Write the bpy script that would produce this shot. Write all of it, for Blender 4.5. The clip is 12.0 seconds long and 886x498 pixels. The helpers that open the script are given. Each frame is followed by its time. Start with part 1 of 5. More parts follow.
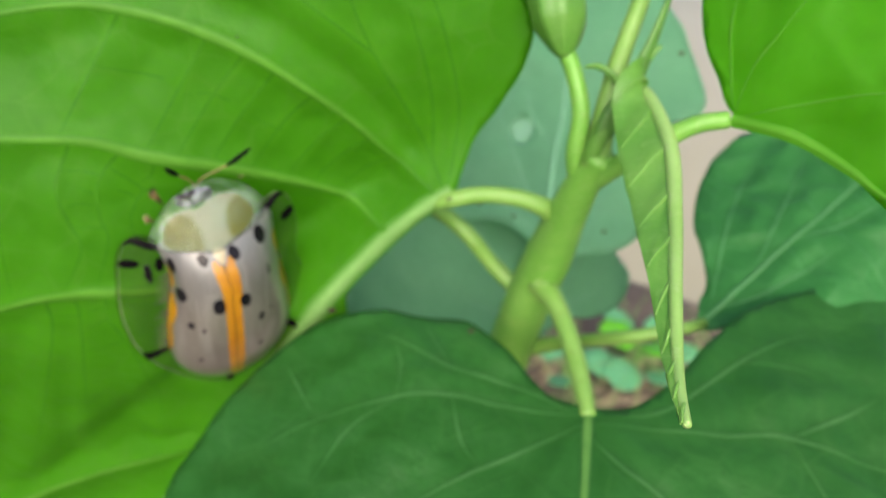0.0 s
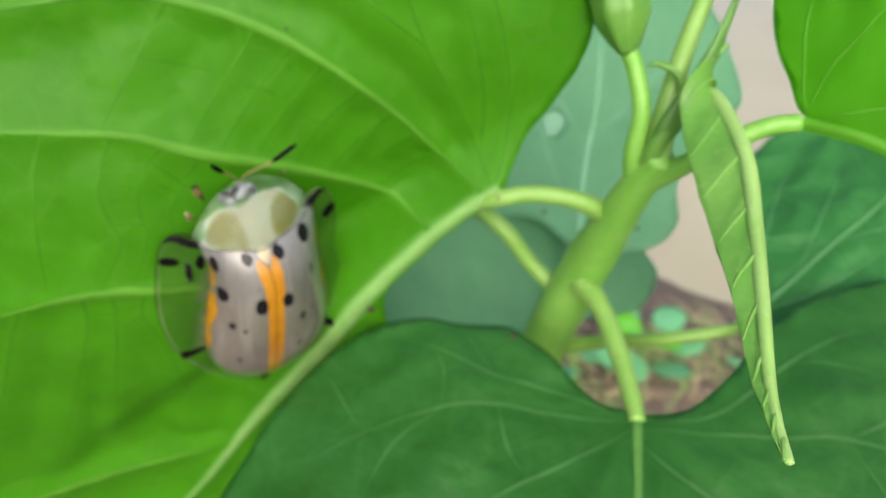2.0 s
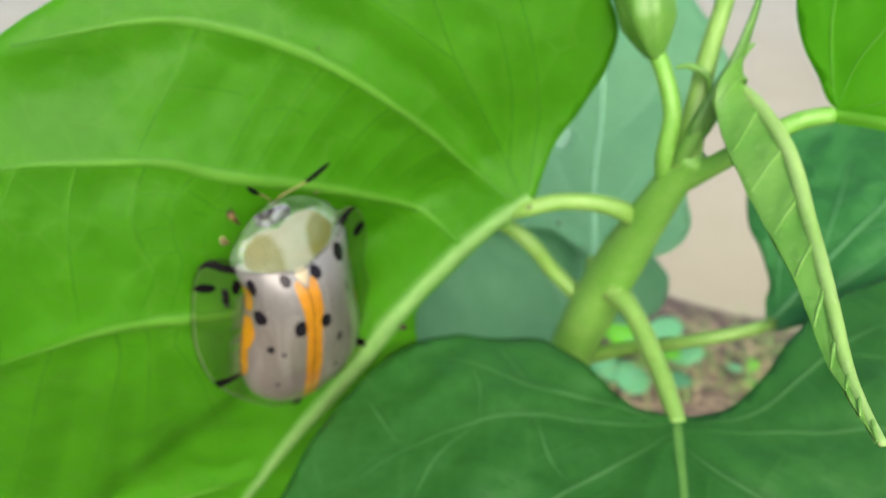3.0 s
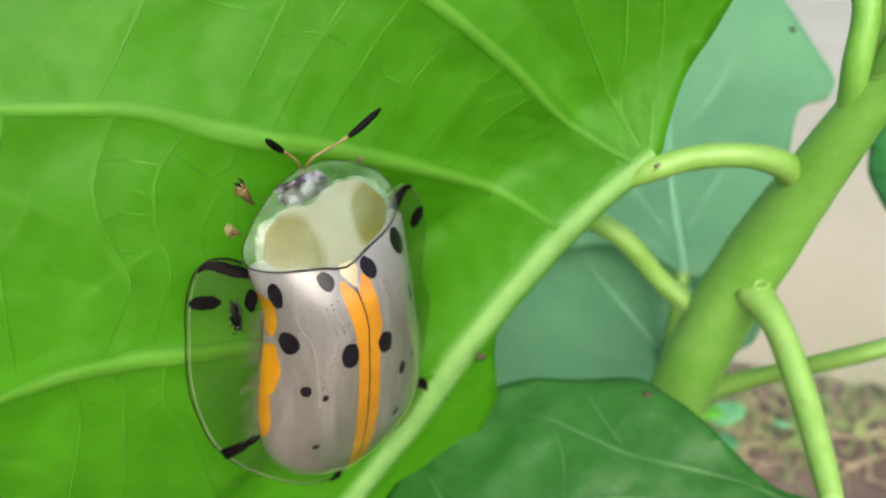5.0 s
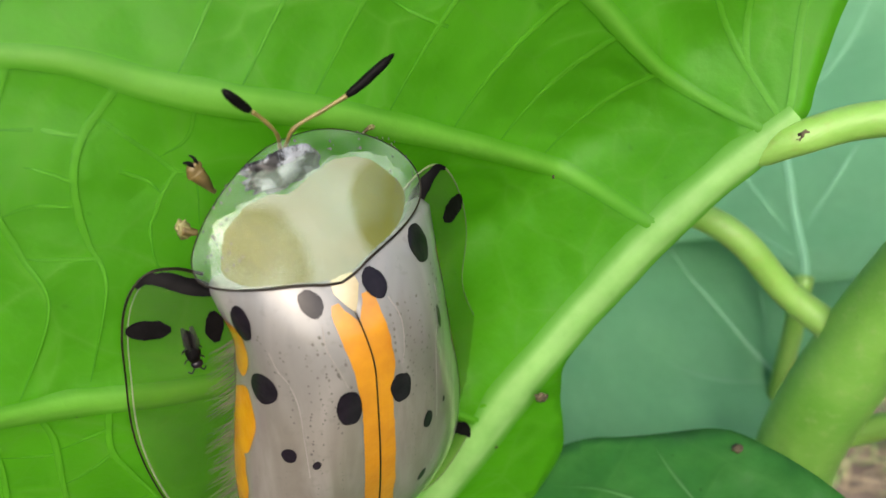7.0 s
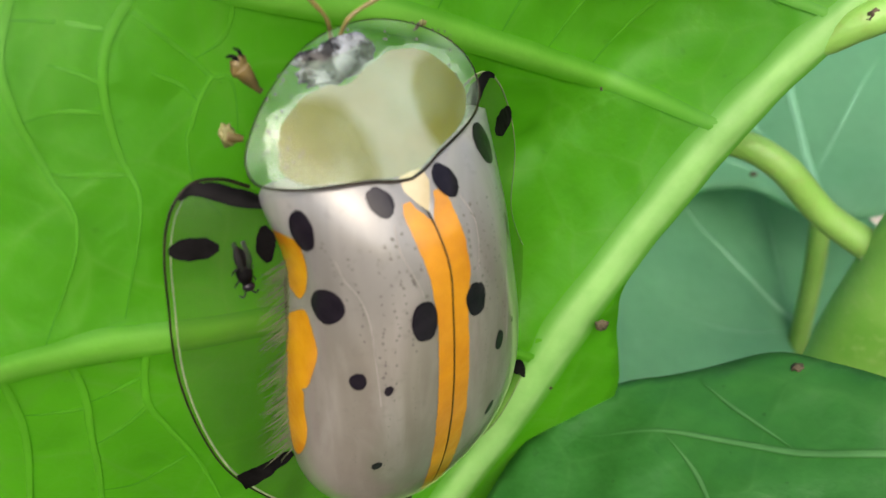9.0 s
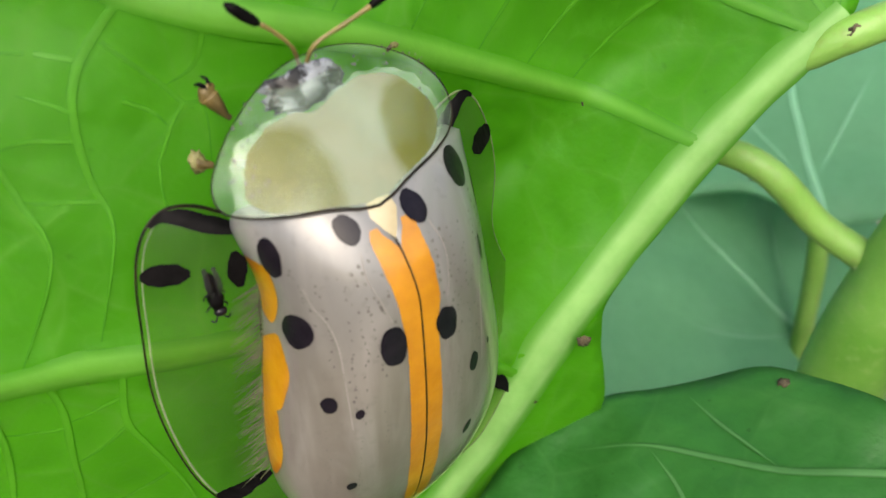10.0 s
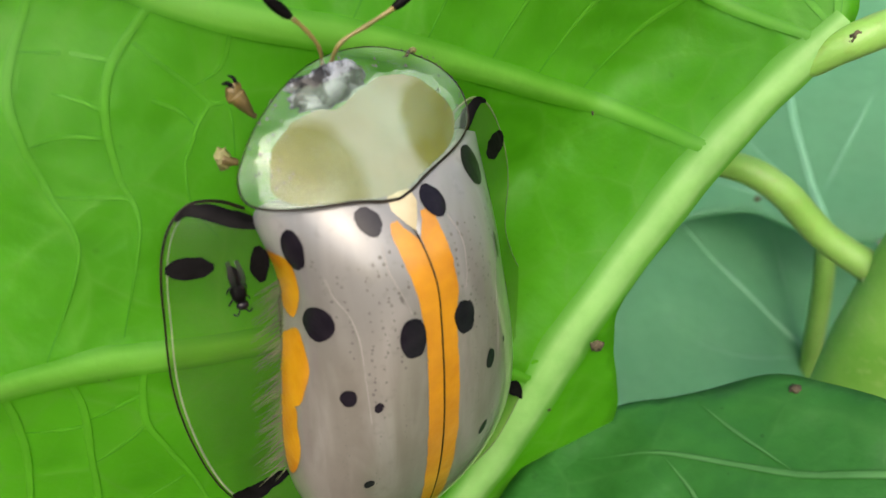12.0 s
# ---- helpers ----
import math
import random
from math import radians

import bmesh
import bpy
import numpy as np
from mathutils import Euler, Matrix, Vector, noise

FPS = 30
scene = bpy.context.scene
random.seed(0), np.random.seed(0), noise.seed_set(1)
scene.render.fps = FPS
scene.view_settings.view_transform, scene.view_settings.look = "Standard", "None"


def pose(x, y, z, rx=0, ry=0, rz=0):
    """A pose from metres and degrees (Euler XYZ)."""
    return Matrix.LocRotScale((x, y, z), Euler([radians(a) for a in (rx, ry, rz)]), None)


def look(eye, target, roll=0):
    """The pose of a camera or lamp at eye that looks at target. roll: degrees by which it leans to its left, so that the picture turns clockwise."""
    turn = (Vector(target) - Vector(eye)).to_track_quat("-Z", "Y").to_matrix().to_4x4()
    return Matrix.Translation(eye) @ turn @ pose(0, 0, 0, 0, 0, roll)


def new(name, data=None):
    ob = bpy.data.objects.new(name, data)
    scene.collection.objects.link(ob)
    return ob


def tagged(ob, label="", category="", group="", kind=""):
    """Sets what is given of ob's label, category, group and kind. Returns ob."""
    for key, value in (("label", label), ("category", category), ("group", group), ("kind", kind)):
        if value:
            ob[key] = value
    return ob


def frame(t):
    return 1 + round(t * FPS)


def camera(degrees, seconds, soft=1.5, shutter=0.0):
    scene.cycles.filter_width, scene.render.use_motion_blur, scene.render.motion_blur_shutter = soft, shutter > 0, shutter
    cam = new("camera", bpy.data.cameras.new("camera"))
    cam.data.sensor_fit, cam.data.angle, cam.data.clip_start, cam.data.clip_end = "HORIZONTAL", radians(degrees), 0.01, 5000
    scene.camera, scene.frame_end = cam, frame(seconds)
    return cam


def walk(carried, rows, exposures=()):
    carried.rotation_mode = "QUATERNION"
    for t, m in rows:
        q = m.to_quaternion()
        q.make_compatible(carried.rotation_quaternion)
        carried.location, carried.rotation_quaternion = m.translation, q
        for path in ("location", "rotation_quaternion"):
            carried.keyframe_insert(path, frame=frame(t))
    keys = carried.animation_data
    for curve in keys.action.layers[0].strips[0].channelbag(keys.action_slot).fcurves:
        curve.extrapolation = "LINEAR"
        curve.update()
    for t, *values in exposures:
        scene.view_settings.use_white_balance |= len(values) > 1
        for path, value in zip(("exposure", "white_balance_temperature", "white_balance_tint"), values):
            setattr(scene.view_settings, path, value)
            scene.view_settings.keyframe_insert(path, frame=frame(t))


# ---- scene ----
cam = camera(66.0, 12.0)
PATH = (
    (0.0, pose(0.00001, -0.00001, 0.11001, 54.99, -0.03, 0.05)),
    (0.5, pose(-0.00049, -0.00030, 0.11016, 54.49, -0.20, 0.29)),
    (1.0, pose(-0.00119, -0.00023, 0.11006, 54.14, -0.65, 0.72)),
    (1.5, pose(-0.00248, 0.00058, 0.10970, 53.72, -1.46, 0.99)),
    (2.0, pose(-0.00285, 0.00124, 0.11008, 53.78, -0.77, 0.06)),
    (2.5, pose(-0.00378, 0.00042, 0.11063, 54.18, 0.15, -1.19)),
    (4.5, pose(-0.01108, 0.00637, 0.10176, 62.45, 2.24, -7.60)),
    (5.0, pose(-0.01003, 0.00844, 0.10023, 63.03, 3.59, -6.11)),
    (5.5, pose(-0.01034, 0.00979, 0.09748, 66.14, 4.53, -4.06)),
    (6.0, pose(-0.00991, 0.01264, 0.09746, 65.03, 5.43, -1.71)),
    (6.5, pose(-0.00815, 0.01532, 0.09782, 61.46, 5.85, 0.22)),
    (8.5, pose(-0.01178, 0.01499, 0.09389, 67.67, 7.70, -5.09)),
    (9.0, pose(-0.01161, 0.01545, 0.09444, 63.26, 7.77, -4.89)),
    (9.5, pose(-0.01153, 0.01525, 0.09389, 63.90, 8.70, -3.16)),
    (10.0, pose(-0.01046, 0.01569, 0.09495, 62.72, 8.57, -3.78)),
    (10.5, pose(-0.00905, 0.01598, 0.09592, 63.82, 9.34, -2.87)),
    (11.0, pose(-0.00919, 0.01577, 0.09558, 64.96, 8.74, -4.35)),
    (11.5, pose(-0.01127, 0.01483, 0.09384, 67.61, 8.81, -5.09)),
    (12.0, pose(-0.01100, 0.01496, 0.09422, 66.12, 8.70, -3.67)),
)
walk(cam, PATH, exposures=((0.0, 0.60), (2.5, 0.70), (4.5, 0.80), (12.0, 0.78)))
# the lens of a phone at close range: sharp at the beetle's back when near
cam.data.dof.use_dof = True
cam.data.dof.focus_distance = 0.0186
cam.data.dof.aperture_fstop = 92.0

# ---- light: bright overcast sky, weak wide sun from high behind the viewer ----
world = bpy.data.worlds.new("overcast_sky")
world.use_nodes = True
scene.world = world
SUN_UP, SUN_TURN = 40.0, 178.0
wn = world.node_tree
sky = wn.nodes.new("ShaderNodeTexSky")
sky.sky_type, sky.sun_disc = "NISHITA", False
sky.sun_elevation, sky.sun_rotation = radians(SUN_UP), radians(SUN_TURN)
sky.air_density, sky.dust_density, sky.ozone_density = 1.0, 6.0, 1.0
wn.links.new(sky.outputs[0], wn.nodes["Background"].inputs[0])
wn.nodes["Background"].inputs[1].default_value = 0.14
sun = new("sun", bpy.data.lights.new("sun", "SUN"))
sun.data.energy, sun.data.angle, sun.data.color = 1.3, radians(60), (1.0, 0.96, 0.9)
sun.matrix_world = look((0, 0, 1), (math.sin(radians(SUN_TURN)) * -math.cos(radians(SUN_UP)), math.cos(radians(SUN_TURN)) * -math.cos(radians(SUN_UP)), 1 - math.sin(radians(SUN_UP))))


# ---- materials ----
def rgba(c):
    return (c[0], c[1], c[2], 1.0)


class Mat:
    """A node material with a Principled surface; textures run on object coordinates, in features per metre."""

    def __init__(self, name):
        self.m = bpy.data.materials.new(name)
        self.m.use_nodes = True
        self.t = self.m.node_tree
        self.b = self.t.nodes["Principled BSDF"]
        self.out = self.t.nodes["Material Output"]
        self.co = self.t.nodes.new("ShaderNodeTexCoord").outputs["Object"]

    def put(self, sock, v):
        if isinstance(v, bpy.types.NodeSocket):
            self.t.links.new(v, sock)
        else:
            sock.default_value = v

    def noise(self, scale, detail=4.0, rough=0.55, co=None, dist=0.0):
        n = self.t.nodes.new("ShaderNodeTexNoise")
        self.put(n.inputs["Vector"], co or self.co)
        n.inputs["Scale"].default_value, n.inputs["Detail"].default_value = scale, detail
        n.inputs["Roughness"].default_value, n.inputs["Distortion"].default_value = rough, dist
        return n.outputs["Fac"]

    def cells(self, scale, edge=True, rand=1.0):
        n = self.t.nodes.new("ShaderNodeTexVoronoi")
        n.feature = "DISTANCE_TO_EDGE" if edge else "F1"
        v = self.t.nodes.new("ShaderNodeTexNoise")
        self.put(v.inputs["Vector"], self.co)
        v.inputs["Scale"].default_value = scale * 0.7
        w = self.t.nodes.new("ShaderNodeVectorMath")
        w.operation = "MULTIPLY_ADD"
        self.put(w.inputs[0], v.outputs["Color"])
        w.inputs[1].default_value = (0.4 / scale,) * 3
        self.put(w.inputs[2], self.co)
        self.put(n.inputs["Vector"], w.outputs[0])
        n.inputs["Scale"].default_value, n.inputs["Randomness"].default_value = scale, rand
        return n.outputs["Distance"]

    def ramp(self, fac, *stops):
        n = self.t.nodes.new("ShaderNodeValToRGB")
        el = n.color_ramp.elements
        while len(el) < len(stops):
            el.new(0.5)
        for e, (p, c) in zip(el, stops):
            e.position, e.color = p, rgba(c) if isinstance(c, tuple) else (c, c, c, 1)
        self.put(n.inputs[0], fac)
        return n.outputs[0]

    def mix(self, fac, a, b, how="MIX"):
        n = self.t.nodes.new("ShaderNodeMix")
        n.data_type, n.blend_type = "RGBA", how
        self.put(n.inputs[0], fac)
        for sock, v in ((n.inputs[6], a), (n.inputs[7], b)):
            self.put(sock, rgba(v) if isinstance(v, tuple) else v)
        return n.outputs[2]

    def bump(self, height, strength, distance):
        n = self.t.nodes.new("ShaderNodeBump")
        n.inputs["Strength"].default_value, n.inputs["Distance"].default_value = strength, distance
        self.put(n.inputs["Height"], height)
        if self.b.inputs["Normal"].is_linked:
            self.put(n.inputs["Normal"], self.b.inputs["Normal"].links[0].from_socket)
        self.put(self.b.inputs["Normal"], n.outputs[0])

    def set(self, colour, rough=0.5, **more):
        self.put(self.b.inputs["Base Color"], rgba(colour) if isinstance(colour, tuple) else colour)
        self.put(self.b.inputs["Roughness"], rough)
        for k, v in more.items():
            self.put(self.b.inputs[k.replace("_", " ")], v)
        return self

    def thin(self, colour, share):
        """Light that shines through a thin blade."""
        tr, mx = self.t.nodes.new("ShaderNodeBsdfTranslucent"), self.t.nodes.new("ShaderNodeMixShader")
        self.put(tr.inputs[0], rgba(colour) if isinstance(colour, tuple) else colour)
        mx.inputs[0].default_value = share
        self.put(mx.inputs[1], self.b.outputs[0])
        self.put(mx.inputs[2], tr.outputs[0])
        self.put(self.out.inputs[0], mx.outputs[0])
        return self


def leaf_mat(name, dark, light, net, shine, share, rough, cell, relief):
    m = Mat(name)
    big, fine = m.noise(140, 3), m.noise(1500, 5)
    c = m.mix(m.ramp(big, (0.3, 0.0), (0.7, 1.0)), dark, light)
    c = m.mix(m.ramp(fine, (0.35, 0.32), (0.7, 0.0)), c, tuple(0.72 * v for v in dark))
    c = m.mix(m.ramp(m.noise(420, 5, 0.65), (0.5, 0.0), (0.72, 0.3)), c, tuple(1.2 * v + 0.004 for v in light))
    c = m.mix(m.ramp(m.noise(2300, 2), (0.70, 0.0), (0.76, 0.5)), c, tuple(0.5 * v for v in dark))
    edge = m.cells(cell)
    lines = m.ramp(edge, (0.0, 0.5), (0.02, 0.2), (0.05, 0.0))
    edge2 = m.cells(cell * 3.1)
    lines2 = m.ramp(edge2, (0.0, 0.16), (0.08, 0.0))
    fade = m.ramp(m.noise(190, 3), (0.34, 0.3), (0.6, 1.0))
    c = m.mix(m.mix(1.0, m.mix(1.0, lines, lines2, "LIGHTEN"), fade, "MULTIPLY"), c, net)
    m.set(c, rough, Specular_IOR_Level=0.3)
    m.bump(fine, 0.25, 0.0002)
    m.bump(m.noise(330, 2), 0.26, 0.0012)
    m.bump(m.noise(800, 3), 0.22, 0.0004)
    m.bump(m.ramp(edge, (0.0, 1.0), (0.2, 0.0)), relief, 0.0002)
    t = m.mix(m.ramp(big, (0.3, 0.0), (0.7, 1.0)), tuple(0.75 * v for v in shine), shine)
    return m.thin(m.mix(lines, t, tuple(0.8 * v for v in shine)), share).m


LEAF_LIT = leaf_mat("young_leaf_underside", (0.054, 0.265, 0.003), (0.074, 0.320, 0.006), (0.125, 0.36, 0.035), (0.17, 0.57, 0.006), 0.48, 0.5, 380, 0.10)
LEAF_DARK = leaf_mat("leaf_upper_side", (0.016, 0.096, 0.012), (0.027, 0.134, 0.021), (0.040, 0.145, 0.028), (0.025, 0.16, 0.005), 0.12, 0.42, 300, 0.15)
# base green raised too: part of the light shining through is painted in
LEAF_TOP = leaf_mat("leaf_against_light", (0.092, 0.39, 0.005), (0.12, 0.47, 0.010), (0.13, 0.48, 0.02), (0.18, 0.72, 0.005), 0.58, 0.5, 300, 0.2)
LEAF_MID = leaf_mat("grown_leaf", (0.030, 0.178, 0.036), (0.044, 0.222, 0.050), (0.085, 0.29, 0.10), (0.045, 0.25, 0.015), 0.2, 0.45, 330, 0.5)
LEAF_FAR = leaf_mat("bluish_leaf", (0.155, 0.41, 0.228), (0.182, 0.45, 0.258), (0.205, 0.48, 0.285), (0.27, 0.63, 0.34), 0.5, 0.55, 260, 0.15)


def stalk_mat(name, a, b, streak):
    m = Mat(name)
    co = m.t.nodes.new("ShaderNodeMapping")
    m.put(co.inputs[0], m.co)
    n1, n2 = m.noise(350, 4), m.noise(2600, 3)
    c = m.mix(m.ramp(n1, (0.35, 0.0), (0.65, 1.0)), a, b)
    c = m.mix(m.ramp(n2, (0.55, 0.0), (0.75, 0.5)), c, streak)
    m.set(c, 0.45, Subsurface_Weight=0.15, Subsurface_Radius=(0.0006, 0.001, 0.0003), Subsurface_Scale=0.5)
    m.bump(n2, 0.3, 0.00015)
    return m.m


STEM = stalk_mat("stem_skin", (0.13, 0.36, 0.04), (0.19, 0.43, 0.07), (0.26, 0.46, 0.13))
PETIOLE = stalk_mat("petiole_skin", (0.15, 0.32, 0.05), (0.20, 0.38, 0.08), (0.17, 0.25, 0.05))
def vein_mat(name, edge, core, share=0.3):
    """Pale along the middle of a vein, the blade's own green at its sides."""
    m = Mat(name)
    at = m.t.nodes.new("ShaderNodeAttribute")
    at.attribute_name = "core"
    n1, n2 = m.noise(500, 3), m.noise(2600, 3)
    c = m.mix(m.ramp(n1, (0.35, 0.0), (0.65, 1.0)), core, tuple(1.2 * v for v in core))
    broken = m.mix(1.0, m.ramp(at.outputs["Fac"], (0.02, 0.0), (0.5, 1.0)), m.ramp(m.noise(1100, 4), (0.32, 0.72), (0.6, 1.0)), "MULTIPLY")
    m.set(m.mix(broken, edge, c), 0.5, Specular_IOR_Level=0.35)
    m.bump(n1, 0.25, 0.0004)
    m.bump(n2, 0.2, 0.00012)
    return m.thin(m.mix(0.5, edge, core), share).m


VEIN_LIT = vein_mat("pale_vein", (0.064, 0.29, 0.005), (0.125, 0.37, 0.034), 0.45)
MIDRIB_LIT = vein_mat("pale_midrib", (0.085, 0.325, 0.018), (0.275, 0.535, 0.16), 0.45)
VEIN_FINE = vein_mat("faint_vein", (0.062, 0.290, 0.004), (0.078, 0.320, 0.010), 0.46)
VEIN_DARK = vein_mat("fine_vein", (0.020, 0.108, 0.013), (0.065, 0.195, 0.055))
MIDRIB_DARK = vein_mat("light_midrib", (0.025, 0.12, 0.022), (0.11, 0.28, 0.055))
VEIN_MID = vein_mat("light_vein", (0.036, 0.195, 0.042), (0.12, 0.34, 0.13))
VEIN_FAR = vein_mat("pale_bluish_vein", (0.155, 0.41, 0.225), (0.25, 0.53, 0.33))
# vein greens brightened to go with that backlit blade
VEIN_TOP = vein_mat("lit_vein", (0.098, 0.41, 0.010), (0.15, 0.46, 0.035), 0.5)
NODE_GLINT = stalk_mat("pale_node_glint", (0.30, 0.50, 0.15), (0.38, 0.56, 0.22), (0.3, 0.4, 0.12))
PATCH = stalk_mat("thin_leaf_skin", (0.12, 0.31, 0.18), (0.15, 0.35, 0.21), (0.12, 0.3, 0.17))
YOUNG_DARK = stalk_mat("dark_young_leaf", (0.045, 0.15, 0.018), (0.09, 0.23, 0.035), (0.15, 0.30, 0.07))
YOUNG_RIB = stalk_mat("young_midrib", (0.22, 0.40, 0.10), (0.28, 0.46, 0.14), (0.33, 0.48, 0.2))
YOUNG_VEIN = stalk_mat("young_side_vein", (0.12, 0.295, 0.050), (0.155, 0.335, 0.068), (0.20, 0.37, 0.10))
YOUNG = stalk_mat("young_leaf_skin", (0.080, 0.235, 0.028), (0.12, 0.285, 0.046), (0.18, 0.34, 0.09))


def shell_mat():
    m = Mat("pearl_shell")
    n1, n2 = m.noise(260, 1), m.noise(1100, 5)
    c = m.mix(m.ramp(n1, (0.15, 0.0), (0.85, 1.0)), (0.104, 0.095, 0.078), (0.130, 0.119, 0.102))
    c = m.mix(m.ramp(n2, (0.3, 0.0), (0.9, 0.25)), c, (0.19, 0.18, 0.168))
    # whiter front: partly pigment, partly the sky's highlight put into the colour
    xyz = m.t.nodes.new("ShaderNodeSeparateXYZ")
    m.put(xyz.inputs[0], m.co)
    fore_sheen = m.t.nodes.new("ShaderNodeMapRange")
    m.put(fore_sheen.inputs[0], xyz.outputs["Y"])
    fore_sheen.inputs[1].default_value, fore_sheen.inputs[2].default_value = -0.0005, 0.0033
    c = m.mix(m.mix(1.0, fore_sheen.outputs[0], m.ramp(n1, (0.3, 0.45), (0.62, 1.0)), "MULTIPLY"), c, (0.172, 0.180, 0.190))
    # lengthwise light and dark streaks: glossy highlights painted into the shell colour
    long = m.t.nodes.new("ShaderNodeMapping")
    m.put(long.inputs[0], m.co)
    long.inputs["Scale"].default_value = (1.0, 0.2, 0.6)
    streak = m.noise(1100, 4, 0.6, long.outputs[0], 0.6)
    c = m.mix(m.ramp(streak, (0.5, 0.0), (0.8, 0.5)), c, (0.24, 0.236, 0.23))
    sheen_streak = m.noise(520, 3, 0.55, long.outputs[0], 1.2)
    c = m.mix(m.ramp(sheen_streak, (0.46, 0.0), (0.70, 0.45)), c, (0.275, 0.262, 0.245))
    c = m.mix(m.ramp(sheen_streak, (0.28, 0.35), (0.44, 0.0)), c, (0.080, 0.074, 0.060))
    c = m.mix(m.ramp(m.noise(3800, 2), (0.60, 0.0), (0.68, 0.22)), c, (0.09, 0.09, 0.075))
    m.set(c, 0.3, Specular_IOR_Level=0.3, Coat_Weight=0.75, Coat_Roughness=0.06)
    m.bump(n1, 0.2, 0.0003)
    m.bump(sheen_streak, 0.22, 0.0002)
    m.bump(m.noise(2600, 3), 0.07, 0.00006)
    return m.m


def thorax_mat():
    """Cream with an olive area at either side, which fade into one another."""
    m = Mat("cream_olive_body")
    n1, n2 = m.noise(600, 4), m.noise(2500, 4)
    cream = m.mix(m.ramp(n1, (0.35, 0.0), (0.65, 1.0)), (0.160, 0.166, 0.108), (0.21, 0.215, 0.158))
    olive = m.mix(m.ramp(n1, (0.35, 0.0), (0.65, 1.0)), (0.080, 0.083, 0.009), (0.102, 0.104, 0.016))
    warp = m.t.nodes.new("ShaderNodeVectorMath")
    warp.operation = "MULTIPLY_ADD"
    wob = m.t.nodes.new("ShaderNodeTexNoise")
    wob.inputs["Scale"].default_value = 900
    m.put(wob.inputs["Vector"], m.co)
    m.put(warp.inputs[0], wob.outputs["Color"])
    warp.inputs[1].default_value = (0.00035,) * 3
    m.put(warp.inputs[2], m.co)
    both = None
    for at, turn, size in (((-0.00222, 0.00395), 12, (0.00140, 0.00128)), ((0.00108, 0.00448), 20, (0.00088, 0.00128))):
        mp = m.t.nodes.new("ShaderNodeMapping")
        mp.vector_type = "TEXTURE"
        m.put(mp.inputs[0], warp.outputs[0])
        mp.inputs["Location"].default_value = (at[0] + 0.00017, at[1] + 0.00017, 0)
        mp.inputs["Rotation"].default_value = (0, 0, radians(-turn))
        mp.inputs["Scale"].default_value = (size[0], size[1], 1.0)
        ln = m.t.nodes.new("ShaderNodeVectorMath")
        ln.operation = "LENGTH"
        m.put(ln.inputs[0], mp.outputs[0])
        f = m.ramp(ln.outputs["Value"], (0.74, 1.0), (1.05, 0.0))
        both = m.mix(1.0, both, f, "LIGHTEN") if both else f
    c = m.mix(both, cream, olive)
    c = m.mix(m.ramp(n2, (0.6, 0.0), (0.75, 0.25)), c, (0.10, 0.095, 0.05))
    m.set(c, 0.5, Specular_IOR_Level=0.25, Coat_Weight=0.12, Coat_Roughness=0.15)
    m.bump(n1, 0.2, 0.0002)
    return m.m


def plain(name, a, b, scale, rough, **more):
    m = Mat(name)
    n = m.noise(scale, 5)
    m.set(m.mix(m.ramp(n, (0.35, 0.0), (0.65, 1.0)), a, b), rough, **more)
    m.bump(n, 0.3, 0.15 / scale)
    return m.m


def clear_mat(name, tint, haze, share, rough, patchy=2.0, grain=900):
    """A thin see-shine chitin plate: clear with a faint milky, glossy skin."""
    m = Mat(name)
    n = m.noise(grain, 5)
    m.set(haze, rough, Coat_Weight=1.0, Coat_Roughness=0.05)
    tr, mx = m.t.nodes.new("ShaderNodeBsdfTransparent"), m.t.nodes.new("ShaderNodeMixShader")
    tr.inputs[0].default_value = rgba(tint)
    m.put(mx.inputs[0], m.ramp(n, (0.4, 1 - share), (0.68, 1 - patchy * share)))
    m.put(mx.inputs[1], m.b.outputs[0])
    m.put(mx.inputs[2], tr.outputs[0])
    m.put(m.out.inputs[0], mx.outputs[0])
    return m.m


SHELL = shell_mat()
ORANGE = plain("orange_shell", (0.33, 0.128, 0.002), (0.47, 0.215, 0.004), 700, 0.3, Coat_Weight=1.0, Coat_Roughness=0.07)
BLACK = plain("black_spot", (0.003, 0.002, 0.005), (0.008, 0.006, 0.010), 2500, 0.35, Specular_IOR_Level=0.1, Coat_Weight=0.45, Coat_Roughness=0.05, Coat_IOR=1.4)
BLACK_MARGIN = plain("black_margin_mark", (0.0015, 0.0015, 0.0015), (0.005, 0.0045, 0.005), 2500, 0.5, Specular_IOR_Level=0.05)
PIT = plain("dark_puncture", (0.045, 0.045, 0.038), (0.08, 0.08, 0.065), 2500, 0.5)
PALE_SHELL = plain("pale_rib", (0.15, 0.143, 0.13), (0.20, 0.19, 0.178), 1500, 0.3)
AMBER_PALE = plain("amber_cream", (0.34, 0.28, 0.15), (0.42, 0.37, 0.24), 900, 0.3, Coat_Weight=0.6, Coat_Roughness=0.1)
SKIN = plain("pale_brown_pad", (0.10, 0.11, 0.03), (0.18, 0.17, 0.065), 1500, 0.5)
RIM = plain("dark_rim", (0.003, 0.002, 0.001), (0.016, 0.010, 0.005), 1500, 0.4, Specular_IOR_Level=0.2)
# paler rim colour, used on the right margin
RIM_OLIVE = plain("olive_rim", (0.06, 0.10, 0.03), (0.11, 0.16, 0.055), 1500, 0.4)
# bristle colour, darkened to stand in for shade beside the body
BRISTLE_SHADE = plain("shade_dark_bristle", (0.030, 0.040, 0.012), (0.075, 0.090, 0.032), 1500, 0.5)
PALE_GLINT = plain("pale_glint", (0.14, 0.19, 0.09), (0.22, 0.28, 0.14), 1500, 0.3)
